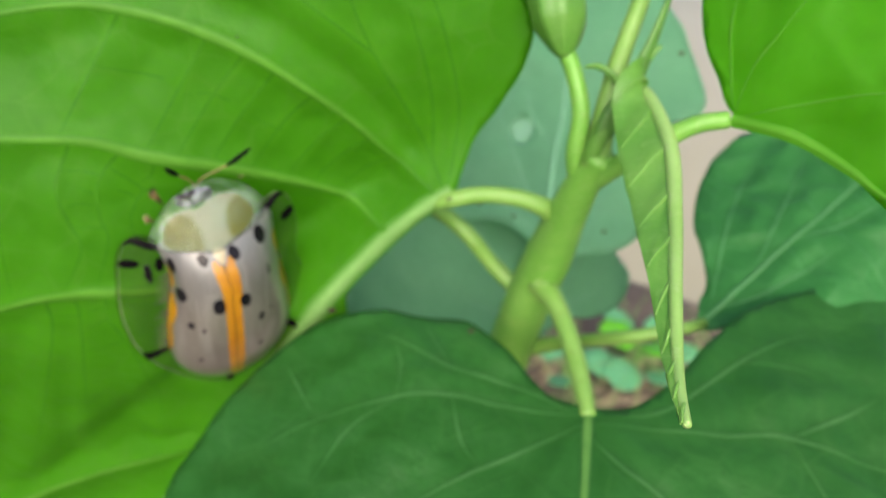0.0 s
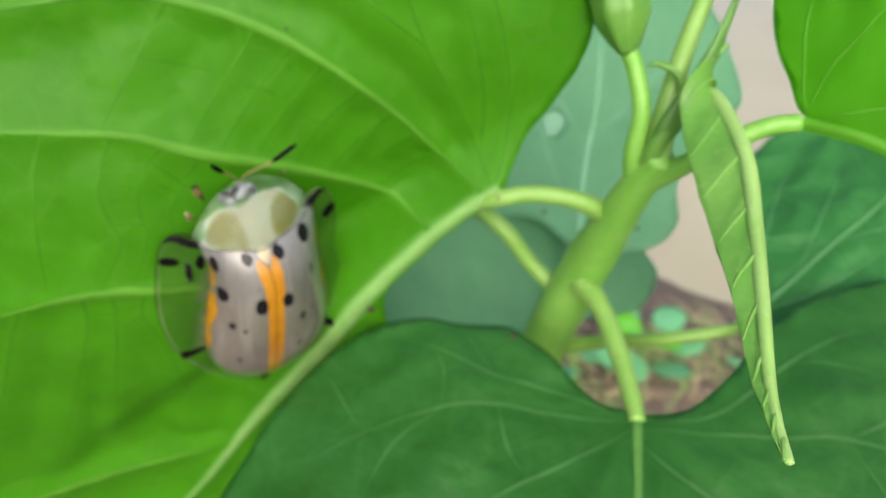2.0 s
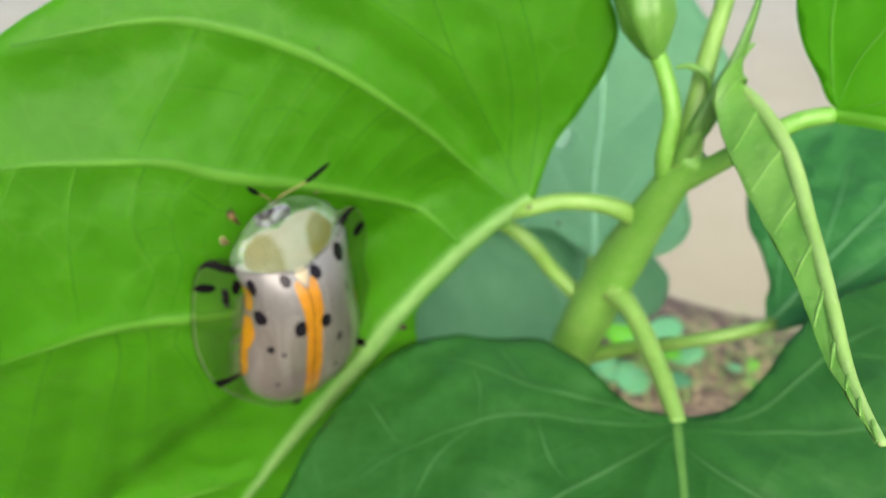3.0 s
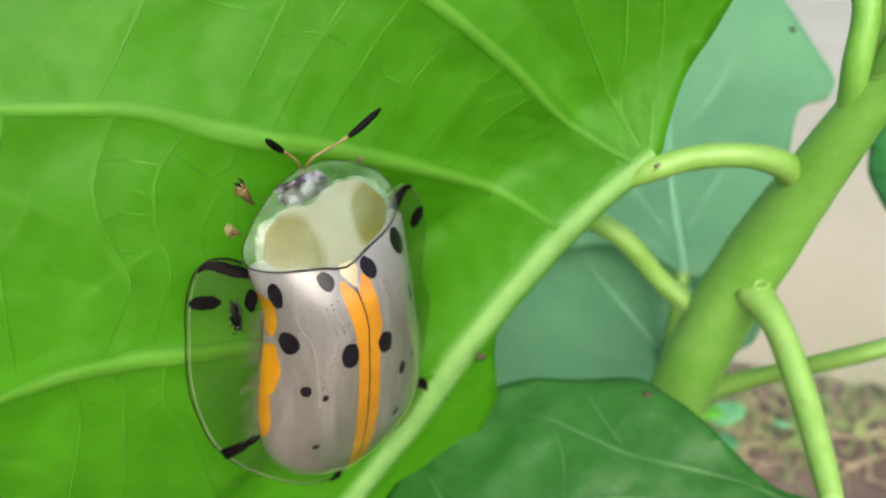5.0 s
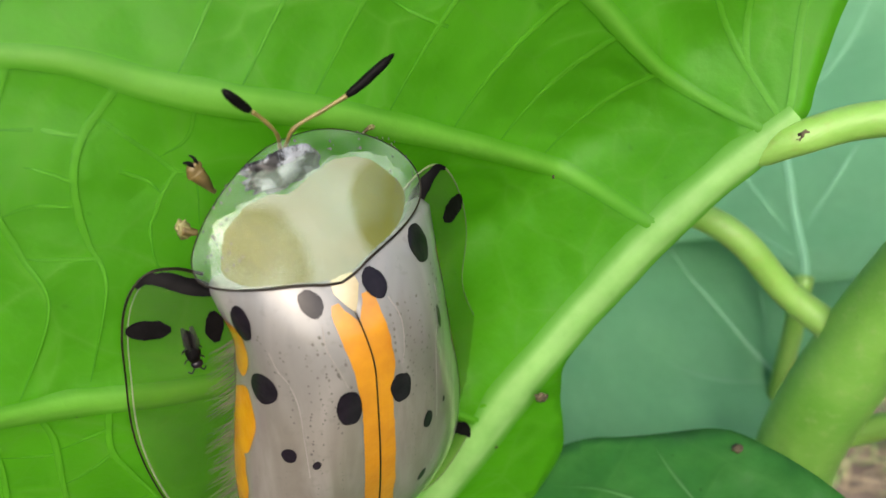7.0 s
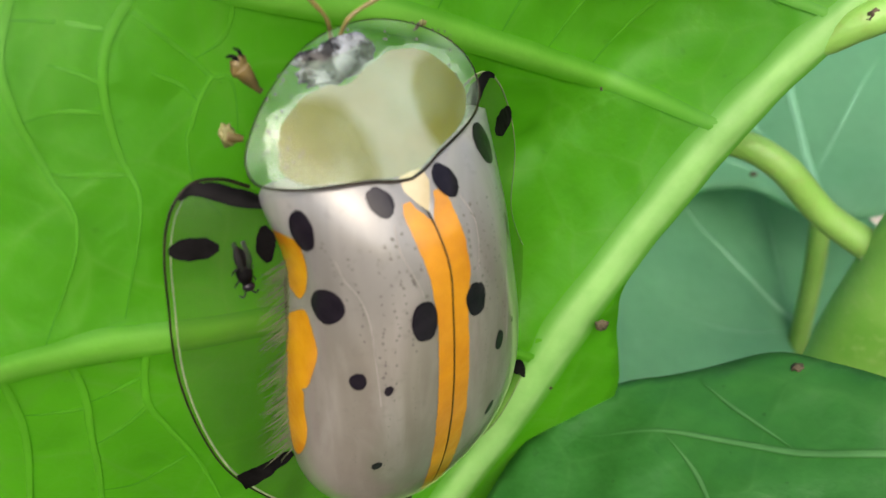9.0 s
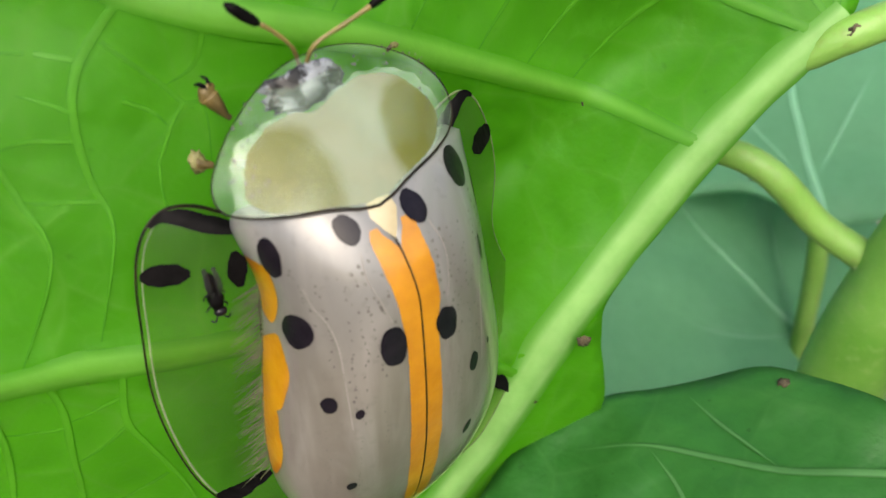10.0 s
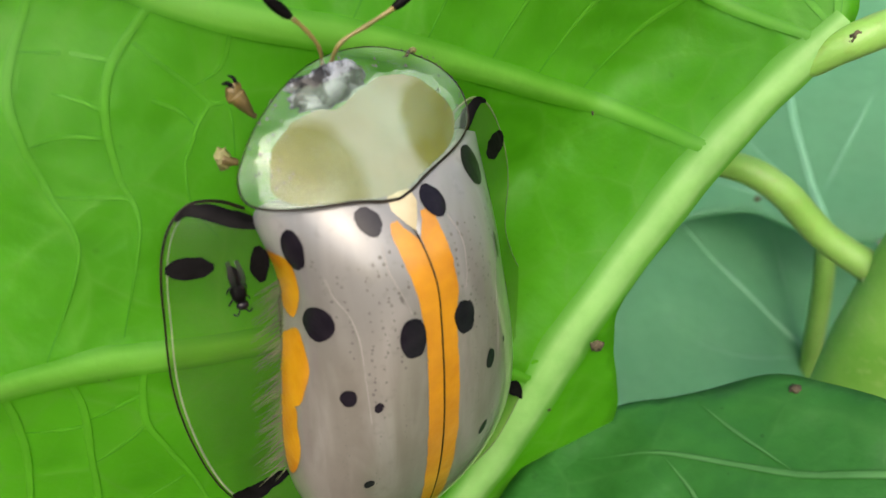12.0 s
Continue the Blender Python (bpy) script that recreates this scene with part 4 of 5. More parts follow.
def spot(x, y, rx, ry, turn=0.0, seed=0):
    a = angle_at(x, y)
    e = 0.02
    per = (Vector(back(min(a + e, 1), y)) - Vector(back(max(a - e, -1), y))).length / (min(a + e, 1) - max(a - e, -1))
    ring = []
    for k in range(36):
        t = 2 * math.pi * k / 36
        w = 1 + 0.11 * noise.noise((math.cos(t) * 1.2 + seed, math.sin(t) * 1.2, seed * 0.7)) + 0.05 * noise.noise((math.cos(t) * 5 + seed, math.sin(t) * 5, 1))
        dx, dy = rx * w * math.cos(t), ry * w * math.sin(t)
        ring.append((a + (dx * math.cos(turn) - dy * math.sin(turn)) / per, y + dx * math.sin(turn) + dy * math.cos(turn)))
    patch(ring, BLACK, "spot", lift=0.016)


for sgn in (-1, 1):
    bm = bmesh.new()
    grid = []
    for y in np.linspace(2.72, -6.5, 60):
        w = np.interp(-y, (-2.72, -2.5, -1.8, -1.0, 0, 1.5, 3, 5.5, 6.5), (0.45, 0.55, 0.55, 0.49, 0.40, 0.43, 0.44, 0.40, 0.30))
        w = angle_at(w * (1 + 0.08 * noise.noise((y * 1.6, sgn * 3.0, 3)) + 0.05 * noise.noise((y * 6, sgn, 7))), y)
        s0 = angle_at(0.25 * ease((y - 2.2) / 0.5), y)
        grid.append([bm.verts.new(back(sgn * (0.005 + s0 + (w - 0.005 - s0) * i / 6), y, 0.012)) for i in range(7)])
    for p, q in zip(grid, grid[1:]):
        for i in range(6):
            bm.faces.new((p[i], p[i + 1], q[i + 1], q[i]))
    bpart("orange_stripe", bm, ORANGE)
    for ring in ([(2.86, 2.4), (2.58, 2.35), (2.60, 1.8), (2.70, 1.25), (2.86, 0.75), (2.95, 1.0), (2.88, 1.7)],
                 [(3.08, 0.1), (2.84, 0.55), (2.79, 0.1), (2.79, -0.35), (2.93, -0.85), (3.1, -1.32), (3.36, -1.45), (3.28, -0.8)],
                 [(3.40, -1.50), (3.16, -1.42), (3.20, -1.9), (3.22, -2.5), (3.33, -3.1), (3.46, -3.45), (3.49, -2.6)]):
        ring = [(sgn * angle_at(q[0], q[1]), q[1]) for q in glide(ring, 5, closed=True)]
        patch(ring, ORANGE, "orange_patch")

for k, s in enumerate([(-2.50, 0.80, 0.50, 0.41, 0), (-0.71, 0.27, 0.30, 0.49, 0.1), (0.65, 0.20, 0.29, 0.43, 0.1), (0.63, 2.80, 0.24, 0.34, 0.35), (-0.84, 2.88, 0.25, 0.30, 0.4), (-2.42, 2.62, 0.30, 0.50, -0.5), (1.98, 2.98, 0.32, 0.46, 0.35),
                       (-2.18, -0.89, 0.22, 0.21, 0), (-1.60, -1.21, 0.11, 0.13, 0), (1.46, -1.42, 0.17, 0.27, -0.2), (1.36, -3.62, 0.12, 0.22, -0.4), (-1.92, -3.5, 0.15, 0.12, 0.6), (2.05, 1.14, 0.10, 0.33, 0), (2.07, -1.31, 0.06, 0.1, 0)] ):
    spot(*s, seed=k + 1)

# the dark seam between the wing cases
bpart("seam", tube([back(0.0, y, 0.0) for y in np.linspace(2.45, -6.6, 26)], (0.016, 0.02, 0.018, 0.014), 6, 2), RIM)

# rows of fine punctures and thin pale ribs on the wing cases
rnd = random.Random(5)
for sgn in (-1, 1):
    bm = bmesh.new()
    for x0, x1, ya, yb, size in ((0.72, 0.62, 2.4, 0.9, 0.028), (0.95, 0.80, 2.4, 0.3, 0.030), (1.15, 1.0, 2.3, -0.2, 0.026), (1.45, 1.3, 2.2, 0.3, 0.022), (1.55, 1.65, 1.2, -0.9, 0.028), (1.9, 1.95, 2.2, 0.2, 0.022), (2.2, 2.2, 2.5, 1.2, 0.022), (1.35, 1.5, 0.2, -1.6, 0.022), (0.95, 1.05, -0.6, -2.4, 0.016), (2.3, 2.4, -1.3, -3.2, 0.016), (1.6, 1.75, -1.8, -3.8, 0.016)):
        y = ya
        while y > yb:
            y -= rnd.uniform(0.07, 0.22)
            if rnd.random() < 0.2:
                continue
            f = (ya - y) / (ya - yb)
            a, r = angle_at(x0 + (x1 - x0) * f + rnd.gauss(0, 0.035), y), size * rnd.uniform(0.6, 1.3)
            mid = Vector(back(sgn * a, y, 0.014))
            ring = [bm.verts.new(mid + Vector((r * math.cos(k), r * 1.2 * math.sin(k), 0))) for k in np.linspace(0, 5.2, 6)]
            for v in ring:
                v.co = back(sgn * angle_at(abs(v.co.x), v.co.y), v.co.y, 0.010)
            bm.faces.new(ring)
    bpart("pitting", bm, PIT)
    for line in ([(2.12, 1.95), (2.1, 1.5), (1.95, 1.13), (1.82, 0.5), (1.80, -0.4), (1.78, -1.6)], [(0.80, 2.45), (0.92, 1.9), (0.80, 1.2), (0.70, 0.85)]):
        line = glide(line, 6)
        bm = bmesh.new()
        strip = [[bm.verts.new(back(sgn * angle_at(q[0] + d, q[1]), q[1], 0.011 if d else 0.02)) for d in (-0.014, 0, 0.014)] for q in line]
        for p, q in zip(strip, strip[1:]):
            for i in range(2):
                bm.faces.new((p[i], p[i + 1], q[i + 1], q[i]))
        bpart("rib", bm, PALE_SHELL)

OUTER = [(2.75, 3.3), (3.3, 3.7), (3.95, 3.85), (4.5, 3.4), (4.9, 2.3), (5.15, 0.8), (5.25, -0.6), (5.1, -2.1), (4.7, -3.6), (3.9, -5.0), (2.7, -6.4), (1.3, -7.6), (0.0, -8.1)]
HUB = np.array((0.0, -0.8))


def edge_of_back(o):
    """Where the way from the hub to an outer point leaves the domed back."""
    lo, hi = 0.0, 1.0
    for _ in range(24):
        t = (lo + hi) / 2
        q = HUB + (o - HUB) * t
        if abs(q[0]) < half_width(max(q[1], -6.79)) and -6.79 < q[1] < 3.1:
            lo = t
        else:
            hi = t
    return HUB + (o - HUB) * lo * 0.88


OUT_LINE = glide(OUTER, 8)
IN_LINE = np.array([edge_of_back(o) for o in OUT_LINE])


def margin_z(f):
    return 0.95 - 0.60 * f**0.9 + 0.16 * math.sin(f * math.pi)


def margin_point(sgn, s, f, lift=0.0):
    """s from 0 (shoulder) to 1 (tail), f from 0 (at the back) to 1 (outer rim)."""
    i = s * (len(OUT_LINE) - 1)
    k = min(int(i), len(OUT_LINE) - 2)
    o = OUT_LINE[k] + (OUT_LINE[k + 1] - OUT_LINE[k]) * (i - k)
    n = IN_LINE[k] + (IN_LINE[k + 1] - IN_LINE[k]) * (i - k)
    q = n + (o - n) * f
    # its hind part on this side is propped up by the midrib
    prop = 0.95 * f * ease((-1.2 - q[1]) / 3.0) * ease((q[1] + 8.1) / 2.2) if sgn > 0 else 0.0
    return (sgn * q[0] * (1 - 0.05 * f + 0.09 * f * ease((0.5 - q[1]) / 3.0) - 0.11 * f * math.exp(-((q[1] + 0.3) / 1.7) ** 2) if sgn > 0 else 1), q[1], margin_z(f) + lift + prop)


LATTICE = {sgn: np.array([margin_point(sgn, s, f) for s in np.linspace(0, 1, 121) for f in np.linspace(0, 1, 61)]) for sgn in (-1, 1)}


def on_margin(sgn, x, y, lift):
    """The place on a margin over (x, y), x counted outwards."""
    x *= 0.96 if sgn > 0 else 1.0
    k = np.hypot(LATTICE[sgn][:, 0] - sgn * x, LATTICE[sgn][:, 1] - y).argmin()
    return (sgn * x, y, LATTICE[sgn][k, 2] + lift)


for name, sgn in (("left_margin", -1), ("right_margin", 1)):
    bm = bmesh.new()
    rows = [[bm.verts.new(margin_point(sgn, j / 60, i / 12)) for i in range(13)] for j in range(61)]
    for p, q in zip(rows, rows[1:]):
        for i in range(12):
            bm.faces.new((p[i], p[i + 1], q[i + 1], q[i]))
    ob = bpart(name, bm, CLEAR, beetle, "clear glassy wing case margin", "margin")
    # casts no shadow; the shade below is in the tint of CLEAR
    ob.visible_shadow = False
    rim = [margin_point(sgn, s, 1.0) for s in np.linspace(0, 1, 40)]
    bpart("rim", tube(rim, (0.042, 0.034, 0.024, 0.022, 0.022, 0.02) if sgn < 0 else (0.05, 0.03, 0.014, 0.012, 0.016, 0.025), 6, 3), RIM if sgn < 0 else RIM_OLIVE, ob, how="margin")
    # a thin pale strip stands for the glint just inside the rim
    if sgn < 0:
        bpart("rim_glint", tube([margin_point(sgn, s, 0.955, 0.015) for s in np.linspace(0.2, 1, 30)], (0.010, 0.016, 0.022, 0.027, 0.022, 0.010), 6, 3, 0.4, up=np.array([0, 0, 1.0])), PALE_GLINT, ob, how="margin")
    for path, widths in (([(2.45, 2.85), (2.75, 3.06), (3.1, 3.28), (3.5, 3.55), (3.95, 3.76), (4.25, 3.66)], (0.05, 0.12, 0.18, 0.17, 0.11, 0.04)),
                         ([(4.74, 2.66), (4.6, 2.62), (4.35, 2.55), (4.05, 2.46), (3.82, 2.40)], (0.08, 0.22, 0.29, 0.26, 0.08)),
                         ([(4.45, -4.12), (4.25, -4.06), (3.98, -3.9), (3.72, -3.76), (3.42, -3.66), (3.2, -3.6)], (0.30, 0.33, 0.27, 0.20, 0.19, 0.10)),
                         ([(2.86, 2.55), (2.88, 2.3), (2.94, 1.95), (2.96, 1.6)], (0.06, 0.2, 0.22, 0.07))):
        line = glide(path, 5)
        wide = np.interp(np.linspace(0, 1, len(line)), np.linspace(0, 1, len(widths)), widths)
        bm = bmesh.new()
        strip = []
        for i, q in enumerate(line):
            d = line[min(i + 1, len(line) - 1)] - line[max(i - 1, 0)]
            n = np.array((-d[1], d[0])) / np.hypot(*d)
            ragged = [wide[i] * (1 + 0.16 * noise.noise((q[0] * 4, q[1] * 4, e + sgn))) for e in (3, 8)]
            if sgn > 0 and q[1] < -3:
                q = q + np.array((0.12, -0.75))
            strip.append([bm.verts.new(on_margin(sgn, *(q + n * (ragged[0] if f < 0 else ragged[1]) * f), 0.055)) for f in (-1, -0.5, 0, 0.5, 1)])
        for p, q in zip(strip, strip[1:]):
            for i in range(4):
                bm.faces.new((p[i], p[i + 1], q[i + 1], q[i]))
        bpart("margin_mark", bm, BLACK_MARGIN, ob, how="margin")
    # fine bristles between back and margin, dark and dense for the body's shade too
    bm = bmesh.new()
    for _ in range(260):
        y = rnd.uniform(-3.4, 1.6)
        x, n = half_width(y) - 0.45, rnd.uniform(0.25, 0.95)
        tube([(sgn * x, y, 0.98), (sgn * (x + n * 0.5), y - 0.1, 1.02), (sgn * (x + n), y - 0.22 + rnd.gauss(0, 0.05), 0.97)], (0.009, 0.008, 0.004), 4, 2, bm=bm)
    bpart("bristle_shade_fringe", bm, BRISTLE_SHADE, ob, how="margin")
b = tube([(0.05, -6.85, 0.98), (0.05, -7.2, 0.85), (0.05, -7.7, 0.62), (0.02, -8.1, 0.42)], (0.35, 0.26, 0.2, 0.28), 12, 5, 0.2, up=np.array([0, 0, 1.0]))
bpart("margin_mark", b, BLACK_MARGIN, how="margin")

# shield over the head
SHIELD_HALF = [(0.4, 3.15), (0.75, 3.27), (1.2, 3.37), (1.85, 3.47), (2.45, 3.60), (2.8, 3.80), (2.86, 4.2), (2.66, 4.65), (2.2, 5.17), (1.5, 5.62), (0.75, 5.88)]
SHIELD = [(0.0, 3.06)] + SHIELD_HALF + [(0.0, 5.95)] + [(-x, y) for x, y in reversed(SHIELD_HALF)]


def shield_z(x, y):
    t = max(0.0, min(1.0, (5.9 - y) / 3.1))
    return 0.85 + 2.30 * t**1.05 * max(0.0, 1 - (abs(x) / 3.5) ** 2.2) ** 0.7 + 0.25 * math.sin(math.pi * t) * (1 - (x / 3.4) ** 2)


def shield_part(name, ring, mat, drop, label="", parent=beetle, ragged=0.0):
    ring = glide(ring, 8, closed=True)
    c = np.array((ring[:, 0].mean(), ring[:, 1].mean()))
    ring = np.array([c + (q - c) * (1 + ragged * (noise.noise((q[0] * 2.5, q[1] * 2.5, 2)) + 0.5 * noise.noise((q[0] * 9, q[1] * 9, 5)))) for q in ring])
    bm = bmesh.new()
    shells = [[bm.verts.new((*(c + (q - c) * k / 10), shield_z(*(c + (q - c) * k / 10)) - drop)) for q in ring] for k in range(1, 11)]
    mid = bm.verts.new((*c, shield_z(*c) - drop))
    n = len(ring)
    for i in range(n):
        bm.faces.new((mid, shells[0][i], shells[0][(i + 1) % n]))
    for p, q in zip(shells, shells[1:]):
        for i in range(n):
            bm.faces.new((p[i], q[i], q[(i + 1) % n], p[(i + 1) % n]))
    return bpart(name, bm, mat, parent, label, "shield")


shield = shield_part("pronotum", SHIELD, CLEAR_PRO, 0.0, "milky see-through head shield with a dark rim")
shield.visible_shadow = False
body = [(0.1, 3.12), (0.7, 3.34), (1.3, 3.46), (1.9, 3.62), (2.22, 3.95), (2.12, 4.4), (1.8, 4.85), (1.3, 5.16), (0.75, 5.27), (0.1, 5.16), (-0.5, 4.98), (-0.92, 5.06), (-1.55, 5.0), (-2.0, 4.73), (-2.25, 4.3), (-2.3, 3.85), (-1.95, 3.56), (-1.3, 3.42), (-0.6, 3.28)]
shield_part("thorax", body, THORAX, 0.04, "cream and olive thorax under the shield", ragged=0.03)
band = [(0.1 + (x - 0.1) * 1.13, 4.2 + (y - 4.2) * (1.05 if y > 4.2 else 1.0)) for x, y in body]
shield_part("milky_band", band, MILK, 0.06, "milky band round the thorax", shield, ragged=0.08).visible_shadow = False
rim = glide(SHIELD + SHIELD[:1], 4)
bpart("rim", tube([(q[0], q[1], shield_z(*q)) for q in rim], (0.036, 0.036, 0.032, 0.022, 0.017, 0.013, 0.012, 0.013, 0.017, 0.022, 0.032, 0.036, 0.036), 6, 1), RIM, shield, how="shield")
bm = bmesh.new()
for _ in range(230):
    t, f = rnd.uniform(0, 2 * math.pi), rnd.uniform(0.72, 0.97)
    q = np.array((2.8 * math.cos(t), 1.35 * math.sin(t))) * f + np.array((0, 4.55))
    if q[1] < 3.95 or rnd.random() > 0.55 + 0.45 * noise.noise((q[0] * 1.5, q[1] * 1.5, 3)):
        continue
    r = rnd.uniform(0.010, 0.032)
    bm.faces.new([bm.verts.new((q[0] + r * math.cos(k), q[1] + r * 1.3 * math.sin(k), shield_z(q[0] + r * math.cos(k), q[1] + r * math.sin(k)) + 0.012)) for k in np.linspace(0, 5.2, 6)])
bpart("speckling", bm, PIT, shield, how="shield")
tri = [(0.0, 3.3), (0.26, 3.15), (0.30, 2.92), (0.14, 2.62), (0.0, 2.42), (-0.14, 2.62), (-0.30, 2.92), (-0.26, 3.15)]
bm = bmesh.new()
f = [bm.verts.new(back(angle_at(x, y), y, 0.02)) for x, y in tri]
c = bm.verts.new(back(0, 2.85, 0.06))
for i in range(8):
    bm.faces.new((c, f[i], f[(i + 1) % 8]))
bpart("scutellum", bm, AMBER_PALE, beetle, "small amber cream triangle between the wing cases")


def blob(x, y, z, rx, ry, rz, rough=0.0, seed=0):
    bm = bmesh.new()
    bmesh.ops.create_icosphere(bm, subdivisions=3, radius=1)
    for v in bm.verts:
        w = 1 + rough * (noise.noise(v.co * 2 + Vector((seed, seed, 0))) + 0.5 * noise.noise(v.co * 5 + Vector((seed, seed, 3))))
        v.co = Vector((x + v.co.x * rx * w, y + v.co.y * ry * w, z + v.co.z * rz * w))
    return bm


bpart("head", blob(-0.42, 5.34, 1.10, 0.92, 0.46, 0.14, 0.5, 1), GREY, beetle, "mottled white and black head under the shield", "shield")
bpart("underside", blob(0.15, -0.8, 0.55, 2.9, 4.8, 0.40), RIM, how="margin")


def antenna(pts, cut):
    line = glide(pts, 8)
    k = int(cut * len(line))
    a = bpart("antenna", tube(line[: k + 1 : 2], [0.06, 0.042, 0.055, 0.042, 0.055, 0.045, 0.06], 8, 3), AMBER, beetle, "thin amber antenna with a black club", None)
    bpart("tip", tube(line[k::2], [0.07, 0.11, 0.12, 0.13, 0.12, 0.11, 0.04], 8, 3), BLACK_MARGIN, a, how=None)
    return a


ANT_L = antenna([(-0.78, 5.65, 0.7), (-0.88, 6.1, 1.0), (-1.2, 6.57, 1.2), (-1.56, 6.94, 1.3), (-1.95, 7.41, 1.35)], 0.64)
ANT_R = antenna([(-0.62, 5.67, 0.7), (-0.44, 6.19, 1.0), (0.28, 6.55, 1.15), (1.0, 6.91, 1.25), (1.99, 7.6, 1.35)], 0.68)


def leg(pts, radii):
    return bpart("leg", tube(pts, radii, 10, 5, ribs=0.12, rib_count=3), BROWN, how=None)


limb = leg([(-2.3, 4.74, 0.25), (-2.38, 4.82, 0.24), (-2.5, 5.05, 0.2), (-2.62, 5.25, 0.16)], (0.06, 0.07, 0.16, 0.20))
bpart("foot", blob(-2.62, 5.28, 0.16, 0.17, 0.24, 0.12, 0.7, 2), BROWN, limb, how=None)
bpart("claw", tube([(-2.66, 5.42, 0.18), (-2.78, 5.52, 0.2), (-2.86, 5.5, 0.1)], (0.07, 0.05, 0.02), 6, 3), BLACK_MARGIN, limb, how=None)
bpart("claw", tube([(-2.6, 5.45, 0.18), (-2.62, 5.6, 0.2), (-2.7, 5.66, 0.1)], (0.06, 0.045, 0.02), 6, 3), BLACK_MARGIN, limb, how=None)
limb = leg([(-2.85, 3.82, 0.22), (-2.95, 3.85, 0.2), (-3.15, 3.92, 0.12)], (0.07, 0.09, 0.14))
bpart("foot", blob(-3.14, 3.95, 0.12, 0.16, 0.22, 0.1, 0.6, 5), SKIN, limb, "pale brown foot pad", how=None)
limb = leg([(1.45, 5.62, 0.52), (1.52, 5.7, 0.56), (1.6, 5.75, 0.6)], (0.04, 0.05, 0.05))
bpart("foot", blob(1.62, 5.76, 0.62, 0.09, 0.07, 0.06, 0.5, 6), SKIN, limb, "pale foot tip", how=None)
for sgn in (-1, 1):
    for y in (0.3, -2.2):
        bpart("leg", tube([(sgn * 1.2, y, 0.4), (sgn * 1.8, y - 0.1, 0.25), (sgn * 2.1, y - 0.3, 0.0)], (0.1, 0.1, 0.08), 10, 5), AMBER, how=None)

# tiny midge sitting on the margin
midge = thing("midge", BEETLE @ pose(-0.00378, 0.00125, 0.00100, 0, 0, 3), "tiny black midge with smoky wings on the beetle's margin", "midge")
part("thorax", blob(0, 0.0, 0.14, 0.18, 0.25, 0.17, 0.15), BLACK_MARGIN, midge)
part("abdomen", blob(0.0, 0.38, 0.12, 0.14, 0.28, 0.13, 0.15), BLACK_MARGIN, midge)
part("head", blob(0.03, -0.33, 0.12, 0.15, 0.12, 0.12), BLACK, midge)
part("wing", tube([(-0.04, 0.05, 0.25), (-0.10, 0.4, 0.30), (-0.10, 0.85, 0.26)], (0.04, 0.085, 0.05), 10, 5, 0.1, up=np.array([0, 0, 1.0])), WING, midge)
part("wing", tube([(0.06, 0.05, 0.25), (0.12, 0.4, 0.32), (0.10, 0.82, 0.26)], (0.04, 0.085, 0.05), 10, 5, 0.1, up=np.array([0, 0, 1.0])), WING, midge)
for s in (-1, 1):
    for a in (0.2, -0.1):
        part("leg", tube([(s * 0.10, a, 0.12), (s * 0.21, a - 0.06, 0.13), (s * 0.24, a - 0.2, 0.0)], (0.024, 0.02, 0.016), 6, 3), BLACK, midge)
    part("antenna", tube([(s * 0.06, -0.42, 0.14), (s * 0.15, -0.52, 0.18), (s * 0.22, -0.48, 0.12)], (0.022, 0.02, 0.02), 6, 3), BLACK, midge)

# crumbs of dirt on the leaves
def crumb(m, r, label, seed):
    ob = part("dirt_crumb", blob(0, 0, r * 0.3, r, r * 0.8, r * 0.45, 0.7, seed), DIRT, None, "", m)
    return tagged(ob, label, "dirt", "crumbs on the leaves")


for k, (u, v, r) in enumerate([(-0.95, 10.6, 0.2), (-1.9, 13.4, 0.09), (9.9, 17.6, 0.05), (9.9, 18.3, 0.05), (14, 2.4, 0.06), (0.5, -0.1, 0.2), (3.2, 5.6, 0.08), (18.2, 20.0, 0.06)]):
    crumb(BIG @ Matrix.Translation((u * MM, v * MM, (float(big_height((u, v))[0]) + (0.45 if abs(u) < 1.3 else 0)) * MM)), r, "dark crumb of dirt stuck on the bright leaf", k)

FAR = far_leaf.matrix_basis.copy()
for k, (u, v, r) in enumerate([(9.2, 18.6, 0.22), (-9.5, 4.5, 0.25), (-6.0, 3.4, 0.2), (-3.0, 2.6, 0.16), (4.5, 2.2, 0.18)]):
    crumb(FAR @ Matrix.Translation((u * MM, v * MM, float(far_height((u, v))[0]) * MM)), r, "dark crumb of dirt on the bluish leaf", 20 + k)
ON_DARK = Matrix.Translation((7.2 * MM, -4.6 * MM, float(dark_height((7.2, -4.6))[0]) * MM))
dark_crumb = crumb(DARK @ ON_DARK, 0.16, "brown crumb of dirt near the dark leaf's edge", 31)

